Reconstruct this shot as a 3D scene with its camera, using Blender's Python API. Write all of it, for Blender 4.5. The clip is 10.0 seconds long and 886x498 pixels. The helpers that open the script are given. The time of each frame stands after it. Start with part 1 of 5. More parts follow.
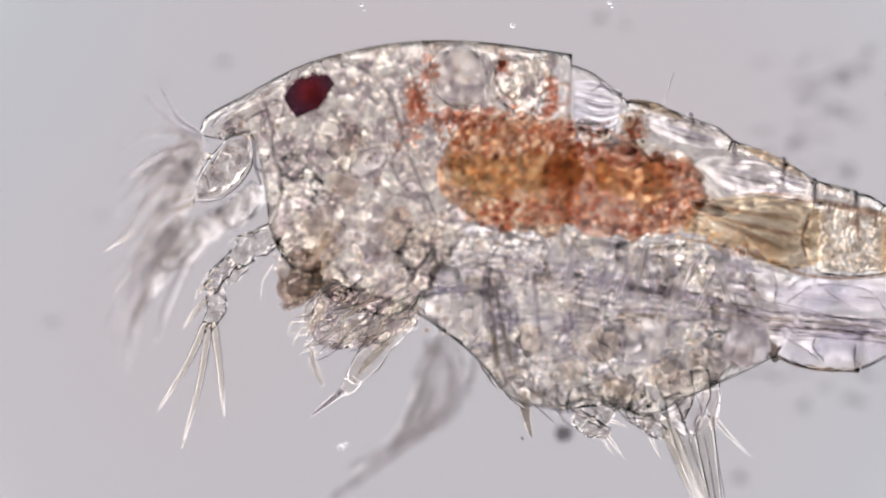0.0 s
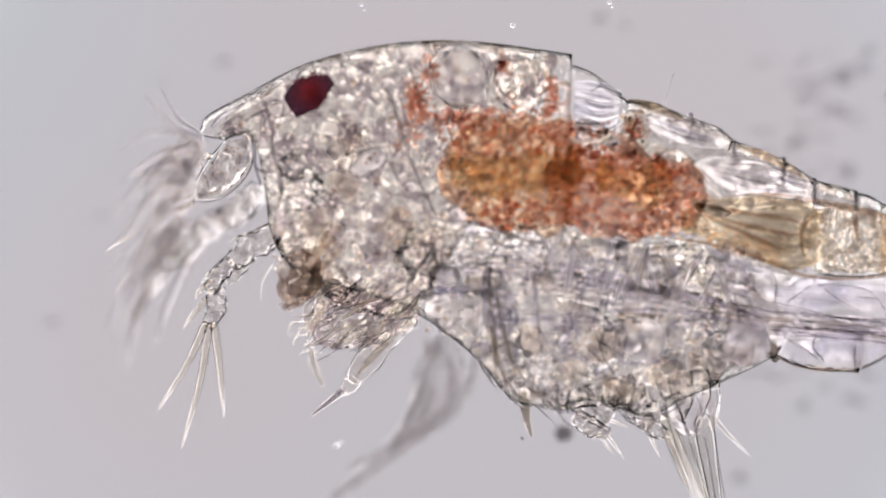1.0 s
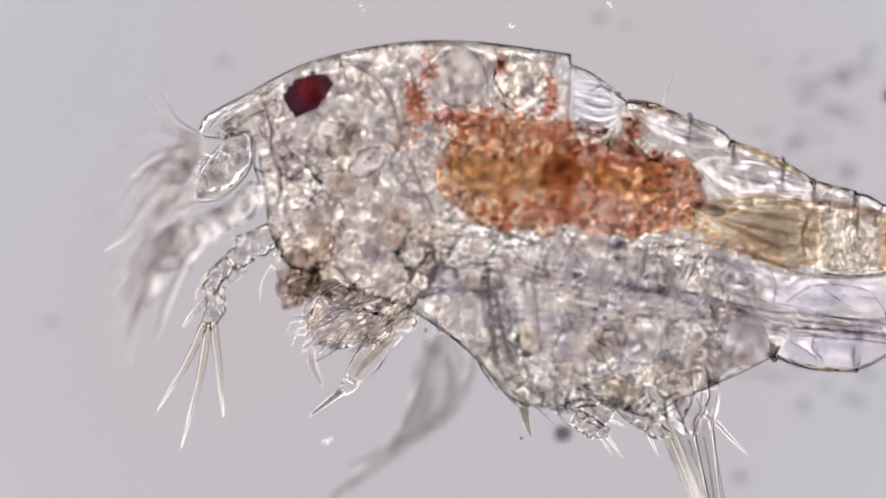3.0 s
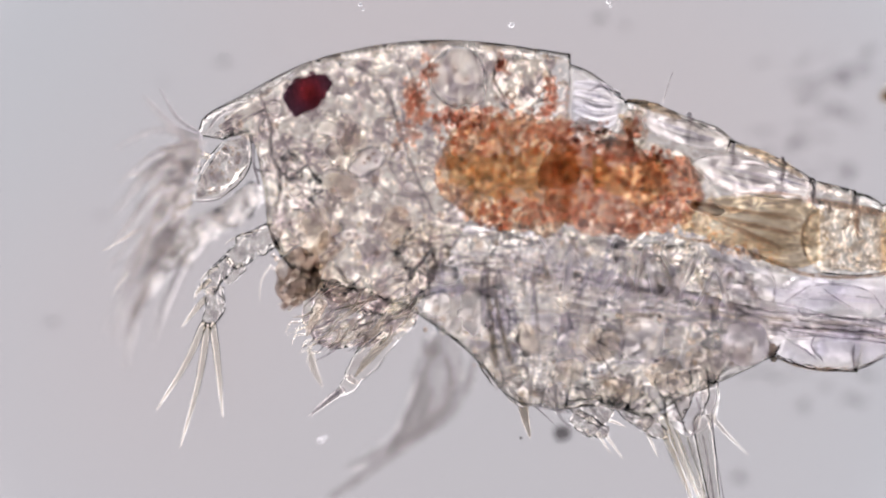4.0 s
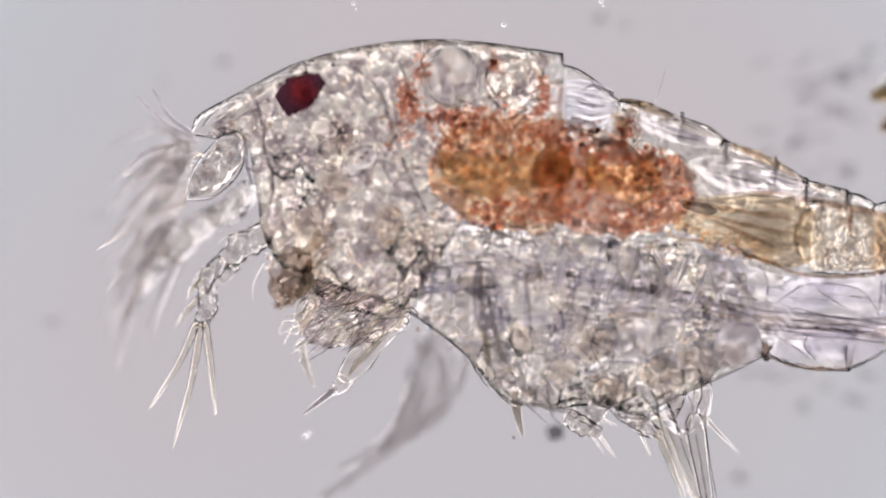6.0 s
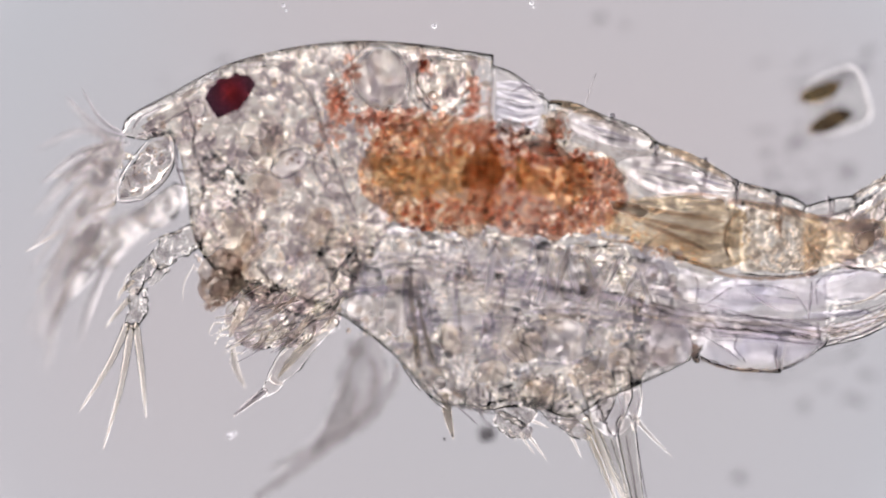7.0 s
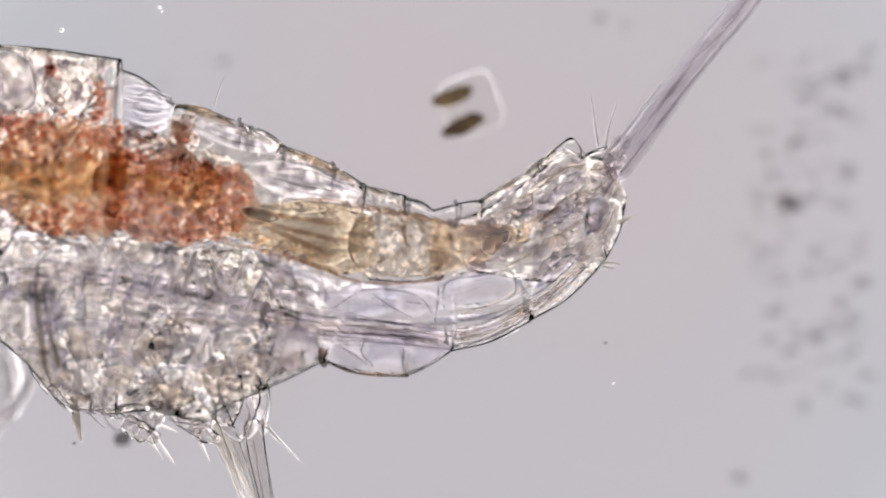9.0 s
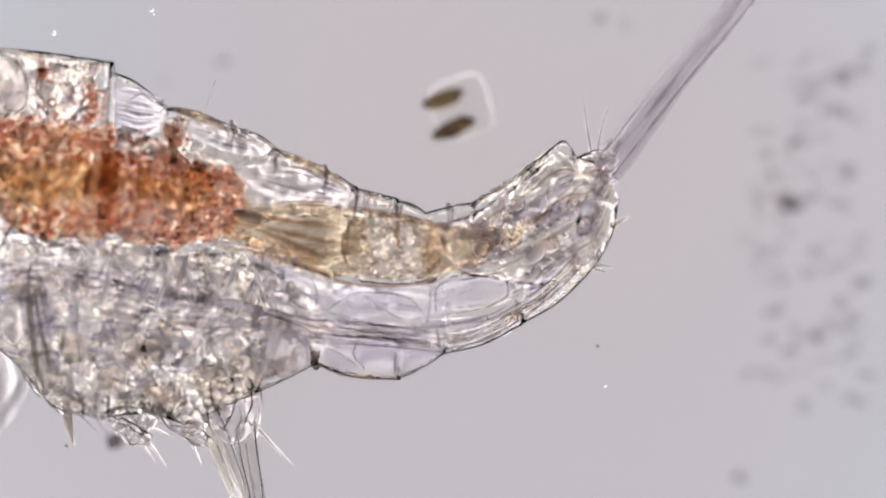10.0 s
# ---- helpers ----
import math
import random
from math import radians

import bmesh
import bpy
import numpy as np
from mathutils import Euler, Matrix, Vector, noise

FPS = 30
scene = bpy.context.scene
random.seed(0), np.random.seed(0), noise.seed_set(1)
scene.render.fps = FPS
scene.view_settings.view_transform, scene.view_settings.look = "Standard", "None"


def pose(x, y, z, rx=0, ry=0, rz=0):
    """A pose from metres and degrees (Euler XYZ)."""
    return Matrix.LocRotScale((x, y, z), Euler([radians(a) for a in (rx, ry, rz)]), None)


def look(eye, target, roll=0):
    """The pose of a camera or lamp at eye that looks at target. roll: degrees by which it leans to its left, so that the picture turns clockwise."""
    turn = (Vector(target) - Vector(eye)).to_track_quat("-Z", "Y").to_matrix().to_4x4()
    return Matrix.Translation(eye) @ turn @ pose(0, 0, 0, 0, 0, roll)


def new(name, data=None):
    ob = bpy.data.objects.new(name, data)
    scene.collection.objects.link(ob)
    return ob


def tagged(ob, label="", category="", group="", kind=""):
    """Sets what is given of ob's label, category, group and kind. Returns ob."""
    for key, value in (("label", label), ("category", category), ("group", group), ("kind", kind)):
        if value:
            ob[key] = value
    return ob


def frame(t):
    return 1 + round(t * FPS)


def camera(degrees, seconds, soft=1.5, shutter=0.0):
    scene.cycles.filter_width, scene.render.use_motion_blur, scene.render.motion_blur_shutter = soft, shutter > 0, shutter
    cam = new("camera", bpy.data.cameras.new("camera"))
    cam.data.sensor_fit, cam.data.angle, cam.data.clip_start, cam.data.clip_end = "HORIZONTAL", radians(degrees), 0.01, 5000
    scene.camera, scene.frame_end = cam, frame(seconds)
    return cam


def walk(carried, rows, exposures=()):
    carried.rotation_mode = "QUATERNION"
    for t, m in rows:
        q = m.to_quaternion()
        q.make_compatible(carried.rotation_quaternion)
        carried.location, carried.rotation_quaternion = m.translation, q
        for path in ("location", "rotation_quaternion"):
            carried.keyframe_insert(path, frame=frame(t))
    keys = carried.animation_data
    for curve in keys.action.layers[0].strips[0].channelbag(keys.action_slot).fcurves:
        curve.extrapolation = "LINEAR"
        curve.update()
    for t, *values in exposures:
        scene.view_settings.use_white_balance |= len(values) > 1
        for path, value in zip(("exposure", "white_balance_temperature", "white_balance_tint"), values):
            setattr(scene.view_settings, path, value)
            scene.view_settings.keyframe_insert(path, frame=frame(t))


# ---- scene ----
# One millimetre on the microscope's slide is built as one metre; the lens looks straight down.
cam = camera(8.0, 10.0, soft=1.9)
HIGH = 5.005                      # height of the lens over the plane in focus
cam.data.dof.use_dof = True
cam.data.dof.focus_distance = HIGH
cam.data.dof.aperture_fstop = 0.65
walk(cam, [(0.0, look((0, 0, HIGH), (0, 0, 0))), (10.0, look((0, 0, HIGH), (0, 0, 0)))])

# ---- light: the illuminator under the stage, an added blue-grey surround that lifts and cools the darks ----
world = bpy.data.worlds.new("surround")
world.use_nodes = True
scene.world = world
world.node_tree.nodes["Background"].inputs[0].default_value = (0.66, 0.70, 0.88, 1)
world.node_tree.nodes["Background"].inputs[1].default_value = 0.42
scene.cycles.max_bounces = 40
scene.cycles.transmission_bounces = 40
scene.cycles.transparent_max_bounces = 40

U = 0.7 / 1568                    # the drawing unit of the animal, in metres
FLOOR = -0.112                    # the upper face of the slide
LAMP_Z = -4.0


def P(x, y, z=0.0):
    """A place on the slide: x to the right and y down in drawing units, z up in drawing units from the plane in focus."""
    return Vector(((x - 784) * U, (441 - y) * U, z * U))


# ---------------------------------------------------------------- materials
def nodes_of(name):
    m = bpy.data.materials.new(name)
    m.use_nodes = True
    nt = m.node_tree
    nt.nodes.clear()
    return m, nt, nt.nodes.new("ShaderNodeOutputMaterial")


def link(nt, a, b):
    nt.links.new(a, b)


def noise_node(nt, scale, detail=3.0, stretch=(1, 1, 1), turn=0.0):
    tc = nt.nodes.new("ShaderNodeTexCoord")
    mp = nt.nodes.new("ShaderNodeMapping")
    mp.inputs["Scale"].default_value = stretch
    mp.inputs["Rotation"].default_value = (0, 0, turn)
    n = nt.nodes.new("ShaderNodeTexNoise")
    n.inputs["Scale"].default_value = scale
    n.inputs["Detail"].default_value = detail
    n.inputs["Roughness"].default_value = 0.62
    link(nt, tc.outputs["Object"], mp.inputs["Vector"])
    link(nt, mp.outputs[0], n.inputs["Vector"])
    return n


def ramp(nt, src, stops):
    r = nt.nodes.new("ShaderNodeValToRGB")
    els = r.color_ramp.elements
    while len(els) < len(stops):
        els.new(0.5)
    for e, (p, c) in zip(els, stops):
        e.position, e.color = p, (*c, 1)
    link(nt, src, r.inputs[0])
    return r


def clear(name, stops, ior=1.1, pigment=60.0, bumps=(), stretch=(1, 1, 1), turn=0.0, soft=False, cells=(), rough=0.0):
    """Tissue in water: refracts by its own index, tints what passes. bumps, cells: scale and height in metres of uneven and of rounded relief;
    soft: inner light is kept by reflection; rough: how far the grain spreads the light."""
    m, nt, out = nodes_of(name)
    colour = normal = None
    if len(stops) > 1:
        colour = ramp(nt, noise_node(nt, pigment, 5.0, stretch, turn).outputs[0], stops).outputs[0]
    for scale, height in bumps:
        bump = nt.nodes.new("ShaderNodeBump")
        bump.inputs["Strength"].default_value = 1.0
        bump.inputs["Distance"].default_value = height
        link(nt, noise_node(nt, scale, 2.0, stretch, turn).outputs[0], bump.inputs["Height"])
        if normal:
            link(nt, normal, bump.inputs["Normal"])
        normal = bump.outputs[0]
    for scale, height in cells:
        tc, mp, vo = nt.nodes.new("ShaderNodeTexCoord"), nt.nodes.new("ShaderNodeMapping"), nt.nodes.new("ShaderNodeTexVoronoi")
        mp.inputs["Scale"].default_value = stretch
        mp.inputs["Rotation"].default_value[2] = turn
        link(nt, tc.outputs["Object"], mp.inputs["Vector"])
        wob = nt.nodes.new("ShaderNodeVectorMath")
        wob.operation = "MULTIPLY_ADD"
        wob.inputs[1].default_value = (0.5 / scale,) * 3
        link(nt, noise_node(nt, scale * 1.2, 1.0, stretch, turn).outputs["Color"], wob.inputs[0])
        link(nt, mp.outputs[0], wob.inputs[2])
        vo.feature = "SMOOTH_F1"
        vo.inputs["Scale"].default_value = scale
        vo.inputs["Smoothness"].default_value = 0.35
        link(nt, wob.outputs[0], vo.inputs["Vector"])
        bump = nt.nodes.new("ShaderNodeBump")
        bump.invert = True
        bump.inputs["Strength"].default_value = 1.0
        bump.inputs["Distance"].default_value = height
        link(nt, vo.outputs["Distance"], bump.inputs["Height"])
        if normal:
            link(nt, normal, bump.inputs["Normal"])
        normal = bump.outputs[0]
    g = nt.nodes.new("ShaderNodeBsdfGlass" if soft else "ShaderNodeBsdfRefraction")
    g.inputs["IOR"].default_value = ior
    g.inputs["Roughness"].default_value = rough
    g.inputs["Color"].default_value = (*stops[0][1], 1)
    if colour is not None:
        link(nt, colour, g.inputs["Color"])
    if normal:
        link(nt, normal, g.inputs["Normal"])
    link(nt, g.outputs[0], out.inputs[0])
    return m


def pane(name, tint):
    m, nt, out = nodes_of(name)
    t = nt.nodes.new("ShaderNodeBsdfTransparent")
    t.inputs[0].default_value = (*tint, 1)
    g = nt.nodes.new("ShaderNodeBsdfGlossy")
    g.inputs["Roughness"].default_value = 0.02
    mix = nt.nodes.new("ShaderNodeMixShader")
    mix.inputs[0].default_value = 0.02
    link(nt, t.outputs[0], mix.inputs[1])
    link(nt, g.outputs[0], mix.inputs[2])
    link(nt, mix.outputs[0], out.inputs[0])
    return m


def grime(name, tint, share):
    """Thin opaque dirt that lets part of the light through."""
    m, nt, out = nodes_of(name)
    t = nt.nodes.new("ShaderNodeBsdfTransparent")
    t.inputs[0].default_value = (*tint, 1)
    d = nt.nodes.new("ShaderNodeBsdfDiffuse")
    d.inputs[0].default_value = (0.2, 0.19, 0.18, 1)
    mix = nt.nodes.new("ShaderNodeMixShader")
    mix.inputs[0].default_value = share
    link(nt, t.outputs[0], mix.inputs[1])
    link(nt, d.outputs[0], mix.inputs[2])
    link(nt, mix.outputs[0], out.inputs[0])
    return m


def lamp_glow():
    """A frosted lamp disc: even in the middle, a brighter unseen ring added to give the tissue glints, out at the rim.
    """
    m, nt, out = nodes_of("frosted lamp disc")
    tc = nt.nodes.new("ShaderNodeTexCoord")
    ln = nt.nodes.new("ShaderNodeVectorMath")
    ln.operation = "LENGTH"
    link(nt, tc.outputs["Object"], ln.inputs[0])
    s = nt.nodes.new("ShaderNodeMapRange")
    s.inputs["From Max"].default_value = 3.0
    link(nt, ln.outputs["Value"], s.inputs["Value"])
    # stops 0.36 to 0.60: the added bright ring, outside the view
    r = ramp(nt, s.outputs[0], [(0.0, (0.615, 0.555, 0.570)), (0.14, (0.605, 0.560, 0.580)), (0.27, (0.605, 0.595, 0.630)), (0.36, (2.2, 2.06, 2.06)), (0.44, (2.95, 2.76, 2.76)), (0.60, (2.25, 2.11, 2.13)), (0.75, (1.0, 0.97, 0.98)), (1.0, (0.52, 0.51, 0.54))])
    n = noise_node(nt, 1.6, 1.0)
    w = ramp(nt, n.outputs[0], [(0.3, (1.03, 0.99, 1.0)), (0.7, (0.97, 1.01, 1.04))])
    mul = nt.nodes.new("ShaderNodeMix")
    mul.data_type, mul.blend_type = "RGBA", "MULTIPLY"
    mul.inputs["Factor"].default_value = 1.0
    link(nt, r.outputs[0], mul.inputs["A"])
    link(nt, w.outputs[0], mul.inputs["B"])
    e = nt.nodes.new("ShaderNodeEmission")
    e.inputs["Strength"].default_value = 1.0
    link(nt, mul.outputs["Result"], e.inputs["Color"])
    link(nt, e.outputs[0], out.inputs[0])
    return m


def eye_pigment():
    """Eye pigment: red in its heart, dark purple towards the rim, uneven."""
    m, nt, out = nodes_of("dark red eye pigment")
    tc, sub, ln = nt.nodes.new("ShaderNodeTexCoord"), nt.nodes.new("ShaderNodeVectorMath"), nt.nodes.new("ShaderNodeVectorMath")
    sub.operation, ln.operation = "SUBTRACT", "LENGTH"
    sub.inputs[1].default_value = P(551, 165, 10)
    link(nt, tc.outputs["Object"], sub.inputs[0])
    link(nt, sub.outputs[0], ln.inputs[0])
    add = nt.nodes.new("ShaderNodeMath")
    add.operation = "MULTIPLY_ADD"
    add.inputs[1].default_value = 0.55
    far = nt.nodes.new("ShaderNodeMath")
    far.operation = "DIVIDE"
    far.inputs[1].default_value = 62 * U
    link(nt, ln.outputs["Value"], far.inputs[0])
    link(nt, noise_node(nt, 70, 3.0).outputs[0], add.inputs[0])
    link(nt, far.outputs[0], add.inputs[2])
    tint = ramp(nt, add.outputs[0], [(0.36, (0.60, 0.18, 0.17)), (0.60, (0.45, 0.165, 0.20)), (0.80, (0.36, 0.20, 0.26)), (1.0, (0.30, 0.20, 0.26))])
    g = nt.nodes.new("ShaderNodeBsdfRefraction")
    g.inputs["IOR"].default_value = 1.04
    g.inputs["Roughness"].default_value = 0.0
    link(nt, tint.outputs[0], g.inputs["Color"])
    link(nt, g.outputs[0], out.inputs[0])
    return m


CUTICLE = clear("clear cuticle", [(0.3, (0.995, 0.99, 0.98)), (0.7, (0.98, 0.975, 0.965))], 1.135, pigment=40, bumps=((120, 0.0012),))
LIMB = clear("clear limb cuticle", [(0.3, (0.99, 0.985, 0.98)), (0.7, (0.95, 0.945, 0.94))], 1.10, pigment=60, bumps=((60, 0.003), (160, 0.0015)), rough=0.15)
SETA = clear("pale bristle", [(0.4, (0.99, 0.98, 0.955)), (0.7, (0.97, 0.95, 0.925))], 1.18)
TAILHAIR = clear("grey tail bristle", [(0.4, (0.94, 0.925, 0.935)), (0.7, (0.89, 0.875, 0.89))], 1.05)
LEGHAIR = clear("clear leg bristle", [(0.4, (0.96, 0.955, 0.945)), (0.7, (0.92, 0.91, 0.90))], 1.13)
FARHAIR = clear("grey blurred bristle", [(0.4, (0.88, 0.865, 0.86)), (0.7, (0.77, 0.755, 0.76))], 1.10)
# membranes and joints, also shadowed outlines drawn as dark tubes
FOLD = clear("dark membrane edge and shading tint", [(0.4, (0.79, 0.775, 0.785)), (0.7, (0.68, 0.665, 0.68))], 1.10)
CORD = clear("pale brown cord", [(0.35, (0.80, 0.775, 0.74)), (0.65, (0.92, 0.905, 0.88))], 1.10, pigment=40)
PIGMENT = clear("brownish tissue grain", [(0.3, (0.78, 0.73, 0.69)), (0.7, (0.92, 0.88, 0.84))], 1.08, pigment=30)
LOBE = clear("clear outlined lobe", [(0.35, (0.945, 0.94, 0.945)), (0.65, (1.0, 0.995, 0.99))], 1.15, pigment=50, bumps=((40, 0.010), (100, 0.006)), soft=True, rough=0.15)
BAND = clear("smooth clear muscle", [(0.35, (0.90, 0.90, 0.95)), (0.65, (1.0, 0.99, 0.99))], 1.20, pigment=30, bumps=((30, 0.004),), stretch=(0.3, 1.6, 1), turn=-0.15, rough=0.3)
STREAK = clear("streaky clear cell filling", [(0.36, (0.82, 0.82, 0.86)), (0.47, (0.97, 0.97, 0.985)), (0.58, (1.0, 0.995, 1.0))], 1.10, pigment=38, bumps=((28, 0.005),), stretch=(0.10, 1.8, 1), turn=-0.2, soft=True, rough=0.50)
JAW = clear("dark brown jaw", [(0.3, (0.64, 0.56, 0.52)), (0.7, (0.84, 0.775, 0.73))], 1.03, pigment=60, soft=True, rough=0.40)
PELLET = clear("mottled clear pellet", [(0.40, (0.64, 0.58, 0.52)), (0.46, (0.88, 0.84, 0.79)), (0.53, (0.985, 0.97, 0.945))], 1.06, pigment=75, bumps=((45, 0.022), (140, 0.012)), soft=True, rough=0.12)
CLAW = clear("smooth clear cuticle", [(0.35, (0.95, 0.94, 0.93)), (0.65, (1.0, 0.995, 0.99))], 1.12, pigment=60, bumps=((50, 0.002),))
# for muscles, and for bluish tissue shading put into colour
VIOLET = clear("blue grey of muscles and shading", [(0.3, (0.80, 0.795, 0.85)), (0.7, (0.95, 0.945, 0.97))], 1.08, pigment=60, bumps=((60, 0.008), (150, 0.003)))
# tissue mottle; warm highlights and cool shadows are put into its stops
TISSUE = clear("grainy grey tissue", [(0.40, (0.63, 0.58, 0.595)), (0.47, (0.87, 0.835, 0.82)), (0.53, (0.98, 0.955, 0.915)), (0.60, (1.0, 0.99, 0.955))], 1.13, pigment=75, bumps=((45, 0.011), (130, 0.006)), cells=((80, 0.007),), rough=0.25)
VEIL = clear("thin clear tissue", [(0.40, (0.76, 0.73, 0.735)), (0.48, (0.93, 0.915, 0.90)), (0.57, (1.0, 0.99, 0.97))], 1.11, pigment=75, bumps=((45, 0.010), (100, 0.005)), cells=((85, 0.007),), rough=0.2)
FLESH = clear("clear limb flesh", [(0.40, (0.80, 0.785, 0.79)), (0.47, (0.955, 0.945, 0.935)), (0.55, (1.0, 0.995, 0.98))], 1.10, pigment=90, bumps=((45, 0.012), (120, 0.010)), soft=True, rough=0.15)
FARFLESH = clear("clear grey limb flesh", [(0.38, (0.80, 0.785, 0.775)), (0.56, (0.965, 0.955, 0.955))], 1.035, pigment=30, bumps=((30, 0.010),), stretch=(1.6, 0.4, 1), turn=0.6)
DROP = clear("clear tissue drop", [(0.35, (0.96, 0.955, 0.965)), (0.65, (1.0, 0.995, 0.99))], 1.13, pigment=30, bumps=((40, 0.006),), soft=True, rough=0.45)
# stops again hold creamy highlights and bluish shadows
STRAND = clear("clear stringy tissue", [(0.40, (0.71, 0.70, 0.735)), (0.47, (0.945, 0.93, 0.92)), (0.54, (1.0, 0.99, 0.965))], 1.13, pigment=70, bumps=((45, 0.010), (120, 0.004)), stretch=(0.8, 1.1, 1), turn=-0.2, cells=((60, 0.010), (150, 0.003)), rough=0.22)
GRANULE = clear("clear tissue granule", [(0.35, (0.96, 0.935, 0.915)), (0.65, (1.0, 0.99, 0.975))], 1.14, pigment=30, soft=True, rough=0.20)
MUSCLE = clear("clear muscle fibre", [(0.35, (0.93, 0.925, 0.945)), (0.65, (1.0, 0.99, 0.985))], 1.10, pigment=60, bumps=((40, 0.012), (130, 0.003)), stretch=(0.3, 1.6, 1), turn=-0.25, rough=0.25)
CELL = clear("clear cell", [(0.35, (0.95, 0.95, 0.97)), (0.62, (1.0, 0.995, 1.0))], 1.11, pigment=25, bumps=((25, 0.007), (75, 0.002)), soft=True, rough=0.42)
GUT = clear("ochre gut wall", [(0.40, (0.67, 0.525, 0.45)), (0.47, (0.78, 0.645, 0.55)), (0.53, (0.865, 0.755, 0.655)), (0.60, (0.95, 0.885, 0.815))], 1.08, pigment=115, bumps=((60, 0.006), (150, 0.007), (400, 0.004)), soft=True, rough=0.18)
GUTRED = clear("rust red gut wall", [(0.40, (0.645, 0.475, 0.425)), (0.47, (0.75, 0.59, 0.53)), (0.53, (0.835, 0.70, 0.63)), (0.60, (0.925, 0.83, 0.77))], 1.07, pigment=115, bumps=((60, 0.006), (150, 0.007), (400, 0.003)), soft=True, rough=0.18)
CORE = clear("ochre gut content", [(0.38, (0.80, 0.695, 0.54)), (0.5, (0.905, 0.82, 0.675)), (0.62, (0.98, 0.935, 0.845))], 1.05, pigment=80, bumps=((60, 0.008), (180, 0.005)), stretch=(0.3, 1.4, 1), soft=True, rough=0.2)
GRAIN = clear("orange oil grain", [(0.3, (0.95, 0.80, 0.66)), (0.7, (1.0, 0.94, 0.84))], 1.10, pigment=30, soft=True, rough=0.15)
RUST = clear("rust red fat grain", [(0.3, (0.83, 0.68, 0.625)), (0.7, (0.96, 0.86, 0.815))], 1.06, pigment=30, soft=True, rough=0.15)
OLIVE = clear("olive gut content", [(0.38, (0.60, 0.53, 0.435)), (0.48, (0.78, 0.71, 0.605)), (0.58, (0.92, 0.875, 0.79))], 1.10, pigment=60, bumps=((45, 0.012), (150, 0.007), (350, 0.002)), stretch=(0.30, 1.4, 1), turn=0.15, rough=0.14)
BROWN = clear("brown mouth cuticle", [(0.3, (0.84, 0.795, 0.755)), (0.7, (0.97, 0.95, 0.925))], 1.12, pigment=70, bumps=((60, 0.010), (140, 0.005)), rough=0.30)
LINING = clear("brownish grainy skin", [(0.40, (0.72, 0.67, 0.635)), (0.48, (0.91, 0.88, 0.85)), (0.56, (1.0, 0.985, 0.96))], 1.10, pigment=90, bumps=((60, 0.010), (150, 0.006)), soft=True, rough=0.2)
GLOOM = clear("dark grey blurred flesh", [(0.35, (0.82, 0.805, 0.80)), (0.6, (0.915, 0.905, 0.905))], 1.04, pigment=40, bumps=((30, 0.004),))
SMOOTH = clear("smooth clear lobe", [(0.35, (0.965, 0.965, 0.98)), (0.65, (1.0, 1.0, 1.0))], 1.08, pigment=20, bumps=((22, 0.010),), soft=True, rough=0.30)
EYE = eye_pigment()
SPOT = clear("brown gut spot", [(0.3, (0.74, 0.65, 0.60)), (0.7, (0.92, 0.86, 0.80))], 1.03, pigment=60, soft=True)
TAILGUT = clear("pale brown end of the gut", [(0.32, (0.68, 0.60, 0.51)), (0.48, (0.82, 0.75, 0.66)), (0.65, (0.95, 0.91, 0.85))], 1.06, pigment=50, bumps=((45, 0.010), (150, 0.004)), stretch=(0.6, 1.2, 1), soft=True, rough=0.25)
OIL = clear("smooth clear oil", [(0.35, (0.95, 0.945, 0.955)), (0.65, (1.0, 0.995, 0.99))], 1.10, pigment=30, bumps=((18, 0.010),), stretch=(1.6, 0.5, 1), soft=True, rough=0.36)
BLOTCH = clear("soft brown tissue", [(0.3, (0.80, 0.76, 0.72)), (0.7, (0.93, 0.905, 0.88))], 1.05, pigment=50, bumps=((60, 0.008),), soft=True, rough=0.30)
TAILFLESH = clear("grey cellular tail flesh", [(0.40, (0.60, 0.56, 0.575)), (0.47, (0.88, 0.85, 0.835)), (0.54, (1.0, 0.985, 0.96))], 1.12, pigment=50, bumps=((45, 0.012),), soft=True, cells=((50, 0.012),), rough=0.22)
SLATE = clear("slate grey muscle", [(0.3, (0.76, 0.755, 0.77)), (0.7, (0.92, 0.915, 0.92))], 1.04, pigment=50, soft=True)
INK = clear("dark slate plug", [(0.35, (0.56, 0.555, 0.57)), (0.65, (0.76, 0.75, 0.76))], 1.04, pigment=50, soft=True, rough=0.3)
DARK = clear("dark gut plug", [(0.3, (0.60, 0.53, 0.49)), (0.7, (0.82, 0.75, 0.68))], 1.08, pigment=60)
CHLORO = clear("olive brown chloroplast", [(0.38, (0.24, 0.185, 0.16)), (0.60, (0.60, 0.52, 0.37))], 1.06, pigment=40)
FRUSTULE = clear("glassy frustule", [(0.5, (0.985, 0.985, 0.98))], 1.035)
SPECK = grime("grey dirt speck", (0.90, 0.885, 0.885), 0.06)
GREY = grime("grey dirt speck in the water", (0.68, 0.66, 0.66), 0.3)
DUST = grime("faint grey dust", (0.922, 0.915, 0.92), 0.035)
SLIDE = pane("slide glass", (0.992, 0.992, 0.992))
WINDOW = pane("field window glass", (0.985, 0.985, 0.985))
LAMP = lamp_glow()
HOUSING, hnt, hout = nodes_of("black housing")
hb = hnt.nodes.new("ShaderNodeBsdfPrincipled")
hb.inputs["Base Color"].default_value = (0.03, 0.03, 0.032, 1)
hb.inputs["Roughness"].default_value = 0.6
link(hnt, hb.outputs[0], hout.inputs[0])


